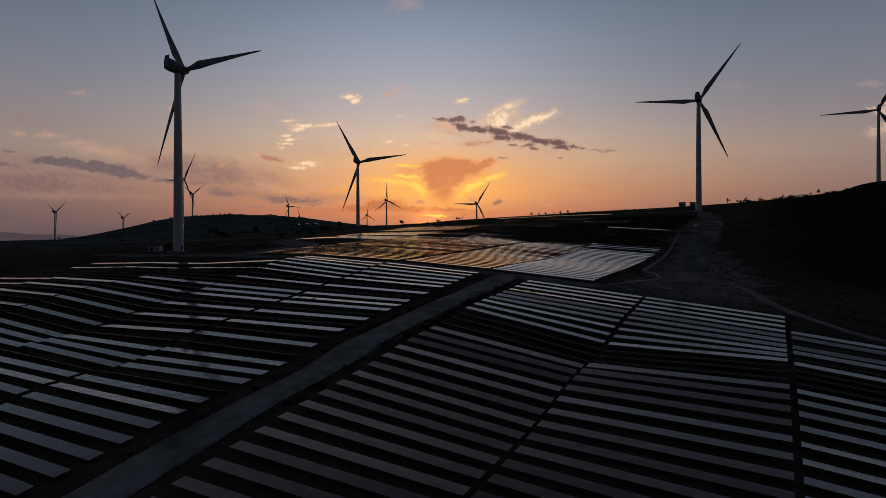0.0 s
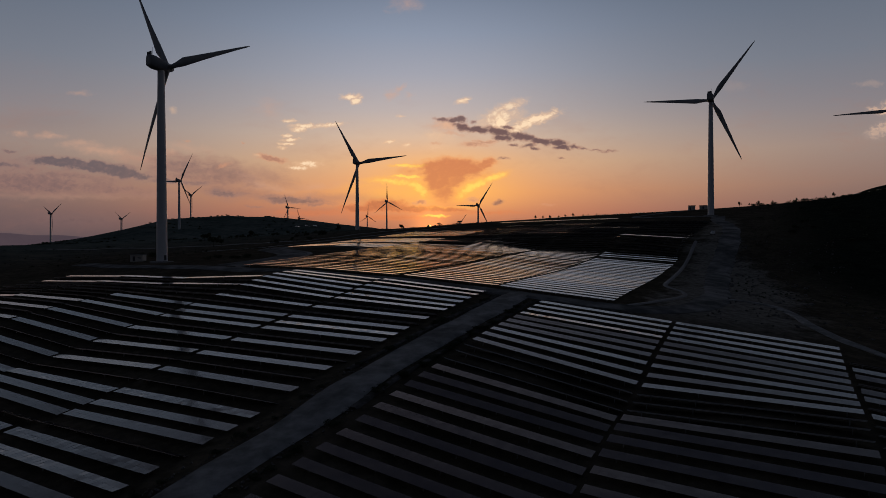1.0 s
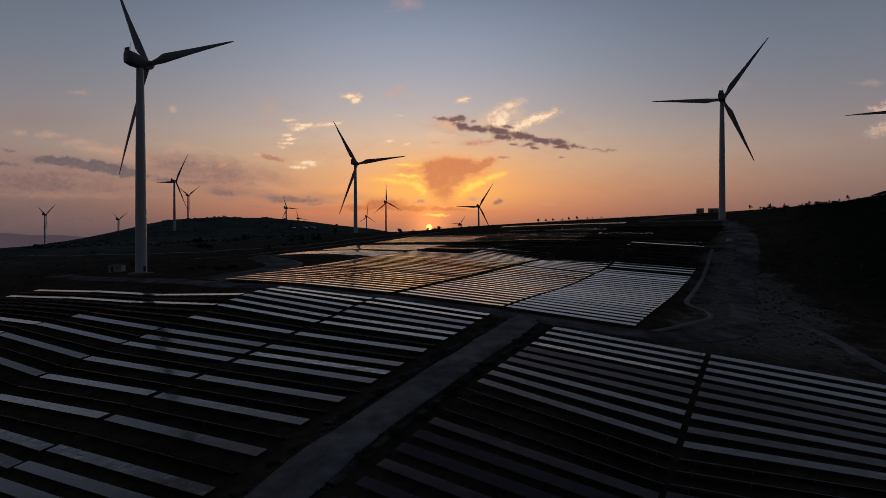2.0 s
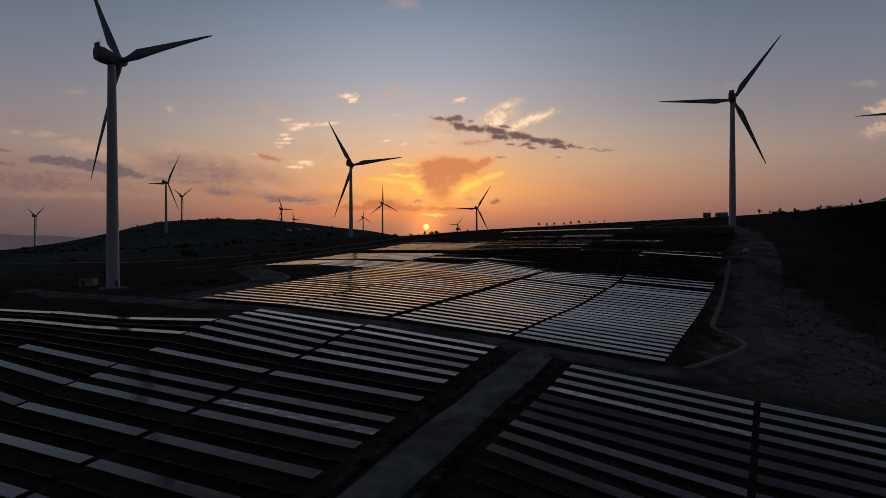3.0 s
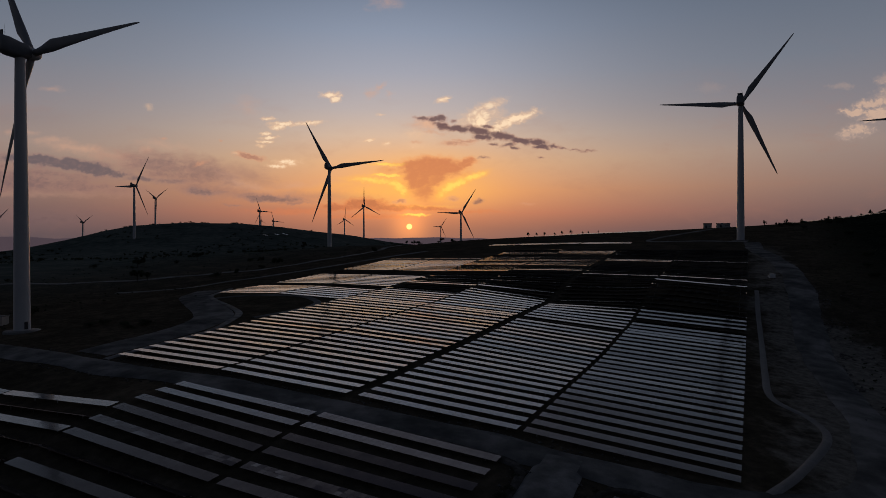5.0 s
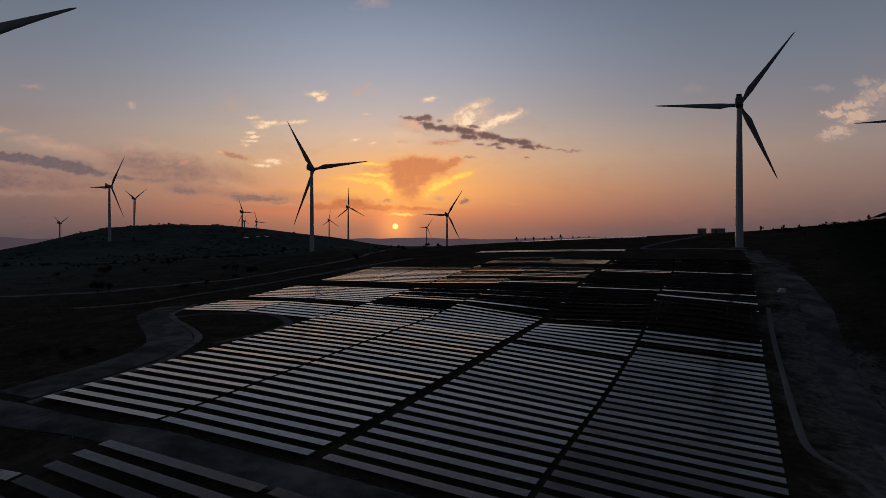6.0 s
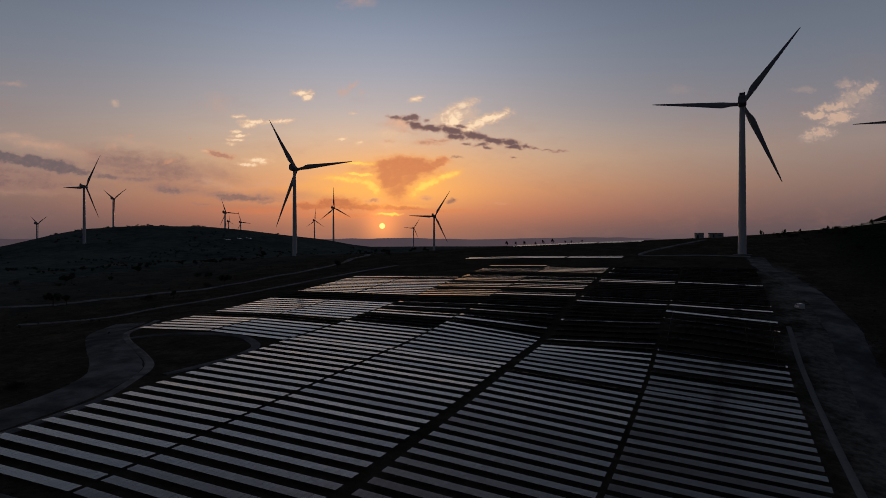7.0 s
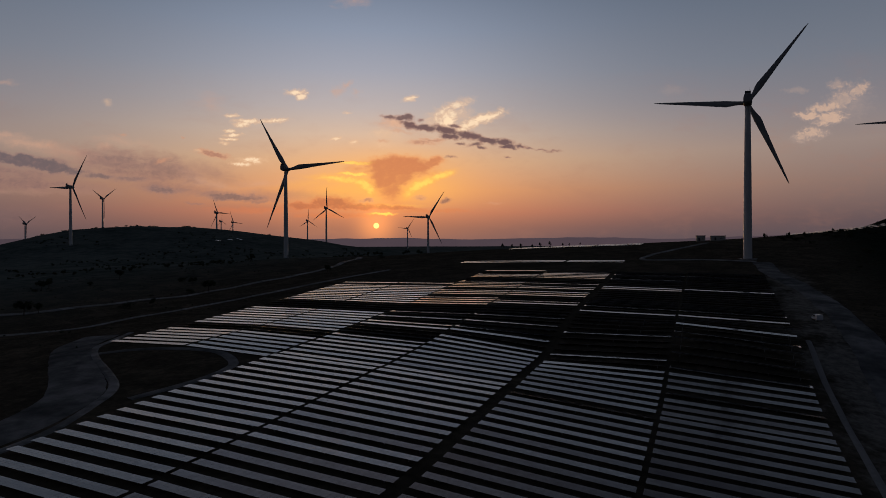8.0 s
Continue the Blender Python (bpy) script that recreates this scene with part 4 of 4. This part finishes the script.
# ---- trees and scrub ----
def leaf_ball(rng, count, size, leaf, squash):
    """An uneven crown of many small leaf clumps, open in places."""
    verts, faces = [], []
    lobes = [(Vector((rng.gauss(0, 0.42), rng.gauss(0, 0.42), rng.uniform(-0.35, 0.55) * squash)), rng.uniform(0.35, 0.62)) for _ in range(7)]
    for _ in range(count):
        c, r = rng.choice(lobes)
        d = Vector((rng.gauss(0, 1), rng.gauss(0, 1), rng.gauss(0, 1))).normalized()
        p = (c + d * r * rng.uniform(0.55, 1.05)) * size
        n = (d + Vector((rng.gauss(0, 0.5), rng.gauss(0, 0.5), rng.gauss(0, 0.5)))).normalized()
        a = n.orthogonal().normalized()
        b = n.cross(a)
        s = leaf * rng.uniform(0.6, 1.4)
        k = len(verts)
        verts += [tuple(p + a * s), tuple(p + b * s * 0.7), tuple(p - a * s), tuple(p - b * s * 0.7 + n * s * 0.3)]
        faces.append((k, k + 1, k + 2, k + 3))
    return verts, faces


def limb(bm, a, b, ra, rb, seg=7):
    d = (b - a).normalized()
    x = d.orthogonal().normalized()
    y = d.cross(x)
    rings = [[bm.verts.new(p + (x * math.cos(2 * math.pi * k / seg) + y * math.sin(2 * math.pi * k / seg)) * r) for k in range(seg)] for p, r in ((a, ra), (b, rb))]
    for k in range(seg):
        bm.faces.new((rings[0][k], rings[0][(k + 1) % seg], rings[1][(k + 1) % seg], rings[1][k]))
    bm.faces.new(rings[1])


def make_tree(seed, height, label, conifer=False):
    rng = random.Random(seed)
    root = new("tree")
    bm = bmesh.new()
    limb(bm, Vector((0, 0, -0.6)), Vector((0.05, 0, height * 0.45)), height * 0.035, height * 0.02)
    limb(bm, Vector((0.05, 0, height * 0.45)), Vector((0, 0.1, height * 0.85)), height * 0.02, height * 0.006)
    for k in range(5):
        z = height * (0.3 + 0.1 * k)
        a = rng.uniform(0, 6.28)
        limb(bm, Vector((0, 0, z)), Vector((math.cos(a) * height * 0.22, math.sin(a) * height * 0.22, z + height * 0.14)), height * 0.012, height * 0.004, 5)
    part("trunk", bm, BARK, root)
    vs, fs = leaf_ball(rng, 520, height * 0.36, height * 0.05, 1.0)
    if conifer:
        vs = [(x * max(0.12, 0.62 - 0.5 * z / height), y * max(0.12, 0.62 - 0.5 * z / height), z * 1.25) for x, y, z in vs]
    crown = part("crown", mesh_from("crown", vs, fs, LEAF), LEAF, root)
    crown.matrix_basis = Matrix.Translation((0, 0, height * 0.62))
    return tagged(root, label, "tree")


def make_bush(seed, size, label):
    rng = random.Random(seed)
    root = new("bush")
    bm = bmesh.new()
    for k in range(4):
        a = rng.uniform(0, 6.28)
        limb(bm, Vector((0, 0, -0.4)), Vector((math.cos(a) * size * 0.4, math.sin(a) * size * 0.4, size * 0.5)), size * 0.03, size * 0.01, 5)
    part("stem", bm, BARK, root)
    vs, fs = leaf_ball(rng, 380, size * 0.75, size * 0.075, 0.6)
    foliage = part("foliage", mesh_from("foliage", vs, fs, LEAF), LEAF, root)
    foliage.matrix_basis = Matrix.Translation((0, 0, size * 0.45)) @ Matrix.Diagonal((1.2, 1.2, 0.75, 1))
    return tagged(root, label, "bush")


def plant(source, spots, rng, used, sink=0.1):
    for u, v, s in spots:
        m = Matrix.Translation((u, v, h(u, v) - sink)) @ Matrix.Rotation(rng.uniform(0, 6.28), 4, "Z")
        ob = source
        if source in used:
            ob = copy_thing(source, m)
        used.add(source)
        ob.matrix_basis = m @ Matrix.Scale(s, 4)


def build_plants():
    rng, used = random.Random(11), set()
    oak = make_tree(1, 6.0, "dark round-crowned tree on the dry hillside")
    oak_b = make_tree(2, 5.0, "dark uneven-crowned tree on the dry hillside")
    pine = make_tree(3, 5.0, "small dark conifer on the crest of the hill", True)
    bush = make_bush(5, 2.4, "dark low bush on the dry slope")
    bush_b = make_bush(6, 1.8, "dark dense bush on the dry slope")
    for ob in (oak, oak_b, pine):
        ob["group"] = "trees on the hills"
    for ob in (bush, bush_b):
        ob["group"] = "bushes on the slopes"
    plant(pine, [(-203 + 7.5 * k + rng.uniform(-2, 2), 574 + rng.uniform(-3, 3), rng.uniform(0.45, 0.9)) for k in range(9)], rng, used)
    plant(pine, [(-30 + 9 * k + rng.uniform(-3, 3), 556 + 5 * k + rng.uniform(-4, 4), rng.uniform(0.4, 0.95)) for k in range(9)], rng, used)
    plant(oak, [(rng.uniform(-420, -250), rng.uniform(250, 600), rng.uniform(0.6, 1.2)) for _ in range(14)], rng, used)
    plant(oak_b, [(rng.uniform(-700, -330), rng.uniform(280, 760), rng.uniform(0.5, 0.9)) for _ in range(24)], rng, used)
    plant(oak, [(-300 + rng.uniform(-26, 26), 585 + rng.uniform(-10, 10), rng.uniform(0.4, 0.9)) for _ in range(8)], rng, used)
    plant(bush, [(rng.uniform(-420, -235), rng.uniform(170, 520), rng.uniform(0.6, 1.6)) for _ in range(9)], rng, used)
    plant(bush_b, [(-196 + rng.uniform(-12, 8), 190 + rng.uniform(-5, 7), rng.uniform(0.7, 1.3)) for _ in range(7)], rng, used)
    plant(bush_b, [(rng.uniform(-8, 100), rng.uniform(215, 540), rng.uniform(0.6, 1.7)) for _ in range(26)], rng, used)
    plant(bush_b, [(-53.2 + rng.uniform(-0.6, 0.6), rng.uniform(55, 158), rng.uniform(0.3, 0.75)) for _ in range(42)], rng, used)
    plant(bush_b, [(-63.4 + rng.uniform(-0.5, 0.5), rng.uniform(45, 156), rng.uniform(0.25, 0.65)) for _ in range(42)], rng, used)
    for _ in range(46):
        s = rng.choice((-190, -150, -120, -60, -20, 20, 40, 90, 150, 210)) + rng.gauss(0, 9)
        r = rng.uniform(-30, 12)
        plant(bush, [(-914 + 0.707 * (s - r), 917 + 0.707 * (s + r), rng.uniform(0.8, 1.8))], rng, used, 1.3)
    plant(bush_b, [(rng.uniform(-22, 150), rng.uniform(546, 594), rng.uniform(0.6, 1.9)) for _ in range(84)], rng, used, 0.5)
    # scrub and dry tussocks, and the woods on the long hill
    for name, label, count, area, size in (
        ("scrub", "low dark scrub and dry tussocks on the slopes", 4200, None, 0.4),
        ("distant_woods", "dark patches of woodland on the long hill", 1100, "hill", 1.7),
    ):
        verts, faces = [], []
        for _ in range(count):
            if area:
                a, d = radians(rng.uniform(-64, -30)), rng.uniform(560, 1120)
                u, v = -30 + d * math.sin(a), 60 + d * math.cos(a)
                if noise.noise(Vector((u / 120, v / 120, 2))) < 0.02:
                    continue
            else:
                u, v = (rng.uniform(-430, -225), rng.uniform(165, 560)) if rng.random() < 0.25 else (rng.uniform(-13, 115), rng.uniform(165, 560))
                if noise.noise(Vector((u / 25, v / 25, 7))) < -0.15 or (u > -13 and v < 215 and u < 20):
                    continue
            z = h(u, v)
            s = size * rng.uniform(0.5, 1.5)
            for _ in range(5):
                c = Vector((u + rng.gauss(0, s * 0.5), v + rng.gauss(0, s * 0.5), z + s * rng.uniform(0.0, 0.75)))
                a = Vector((rng.gauss(0, 1), rng.gauss(0, 1), rng.gauss(0, 0.7))).normalized()
                b = a.orthogonal().normalized()
                k = len(verts)
                verts += [tuple(c + a * s * 0.55), tuple(c + b * s * 0.5), tuple(c - a * s * 0.55), tuple(c - b * s * 0.5)]
                faces.append((k, k + 1, k + 2, k + 3))
        tagged(new(name, mesh_from(name, verts, faces, LEAF)), label, "vegetation", kind="stuff")


# ---- small buildings, vehicle, rocks ----
def kiosk(u, v, size, label, turn=0):
    sx, sy, sz = size
    root = new("transformer_kiosk")
    root.matrix_basis = Matrix.Translation((u, v, h(u, v))) @ Matrix.Rotation(radians(turn), 4, "Z")
    body = part("body", box_bm(sx, sy, sz + 0.8, (0, 0, sz / 2 - 0.4), 0.04), PLASTER, root)
    part("roof", box_bm(sx + 0.4, sy + 0.4, 0.22, (0, 0, sz + 0.1), 0.05), CONCRETE, root)
    door = part("door", box_bm(1.1, 0.08, 2.0, (-sx * 0.2, -sy / 2 - 0.03, 1.1), 0.02), DARKMETAL, body)
    part("handle", box_bm(0.14, 0.06, 0.04, (-sx * 0.2 + 0.4, -sy / 2 - 0.1, 1.1), 0.01), STEEL, door)
    for k in range(3):
        part("louvre", box_bm(sx * 0.28, 0.06, 0.1, (sx * 0.25, -sy / 2 - 0.02, 1.3 + 0.2 * k), 0.01), DARKMETAL, body)
    return tagged(root, label, "kiosk")


def parked_van(u, v, turn):
    root = new("parked_van")
    root.matrix_basis = Matrix.Translation((u, v, h(u, v) + 0.1)) @ Matrix.Rotation(radians(turn), 4, "Z")
    bm = bmesh.new()
    side = [(-2.4, 0.35), (2.35, 0.35), (2.4, 0.95), (1.55, 1.15), (0.85, 1.85), (-2.3, 1.9), (-2.42, 1.0)]
    rings = [[bm.verts.new((x, y, z)) for x, z in side] for y in (-0.88, 0.88)]
    n = len(side)
    for k in range(n):
        bm.faces.new((rings[0][k], rings[0][(k + 1) % n], rings[1][(k + 1) % n], rings[1][k]))
    bm.faces.new(rings[0][::-1])
    bm.faces.new(rings[1])
    bmesh.ops.recalc_face_normals(bm, faces=bm.faces[:])
    bmesh.ops.bevel(bm, geom=bm.edges[:], offset=0.08, segments=2, affect="EDGES")
    body = part("body", bm, CAR, root)
    part("windscreen", box_bm(0.05, 1.5, 0.78, (0, 0, 0), 0.01), WINDOW, body).matrix_basis = pose(1.24, 0, 1.5, 0, -45, 0)
    for y in (-0.89, 0.89):
        part("side_window", box_bm(1.5, 0.03, 0.5, (0.0, y, 1.5), 0.01), WINDOW, body)
    for x in (-1.5, 1.5):
        for y in (-0.8, 0.8):
            wheel = part("wheel", lathe([(0.2, -0.1), (0.33, -0.1), (0.35, -0.06), (0.35, 0.06), (0.33, 0.1), (0.2, 0.1)], 20), RUBBER, root)
            wheel.matrix_basis = pose(x, y, 0.35, 90, 0, 0)
            rim = part("rim", lathe([(0.2, -0.11), (0.2, 0.11)], 14), STEEL, wheel)
    return tagged(root, "white van parked on the gravel beside the panel field", "van")


def rocks():
    rng = random.Random(8)
    for k in range(26):
        u, v = rng.uniform(-9, 8), rng.uniform(205, 262)
        bm = bmesh.new()
        bmesh.ops.create_icosphere(bm, subdivisions=2, radius=rng.uniform(0.25, 0.75))
        for q in bm.verts:
            q.co *= 1 + 0.35 * noise.noise(q.co * 1.7 + Vector((k, 0, 0)))
            q.co.z *= 0.6
        ob = part("boulder", bm, ROCK)
        ob.matrix_basis = Matrix.Translation((u, v, h(u, v)))
        tagged(ob, "pale rough boulder on the eroded bank", "boulder", group="boulders on the bank")


def stones():
    """Loose stones and clods along the edges of the roads and on the eroded bank."""
    rng = random.Random(21)
    verts, faces = [], []
    for k in range(2600):
        pick = rng.random()
        if pick < 0.35:
            u, v = -58.5 + rng.choice((-4.4, 4.4)) + rng.gauss(0, 0.8), rng.uniform(15, 158)
        elif pick < 0.55:
            u, v = rng.uniform(-240, -45), 162 + rng.choice((-4.8, 4.8)) + rng.gauss(0, 0.7)
        else:
            v = rng.uniform(168, 330)
            u = -13 + rng.gauss(0, 1.6) if rng.random() < 0.45 else rng.uniform(-11, 22)
            if noise.noise(Vector((u / 7, v / 9, 5))) < 0.05:
                continue
        r = rng.uniform(0.07, 0.32) if pick < 0.55 else rng.uniform(0.12, 0.5)
        c = Vector((u, v, h(u, v) + 0.05 + r * 0.2))
        i = len(verts)
        for d in ((1, 0, 0), (0, 1, 0), (-1, 0, 0), (0, -1, 0), (0, 0, 0.8), (0, 0, -0.8)):
            verts.append(tuple(c + Vector(d) * r * rng.uniform(0.65, 1.25) + Vector((rng.gauss(0, 0.15) * r, rng.gauss(0, 0.15) * r, 0))))
        faces += [(i + a, i + b, i + 4) for a, b in ((0, 1), (1, 2), (2, 3), (3, 0))] + [(i + b, i + a, i + 5) for a, b in ((0, 1), (1, 2), (2, 3), (3, 0))]
    tagged(new("loose_stones", mesh_from("loose_stones", verts, faces, ROCK)), "loose grey stones along the gravel roads and bank", "stones", kind="stuff")


build_plants()
stones()
kiosk(-243.5, 185.5, (5.5, 3.0, 2.7), "pale transformer kiosk on the grass beside the turbine", 24)
kiosk(-64.2, 575, (5.5, 4, 3.6), "small pale service building on the crest", 10)
kiosk(-53.6, 576, (9, 4, 3.0), "long pale service building on the crest", 10)
parked_van(-28.3, 341.0, 100)
rocks()
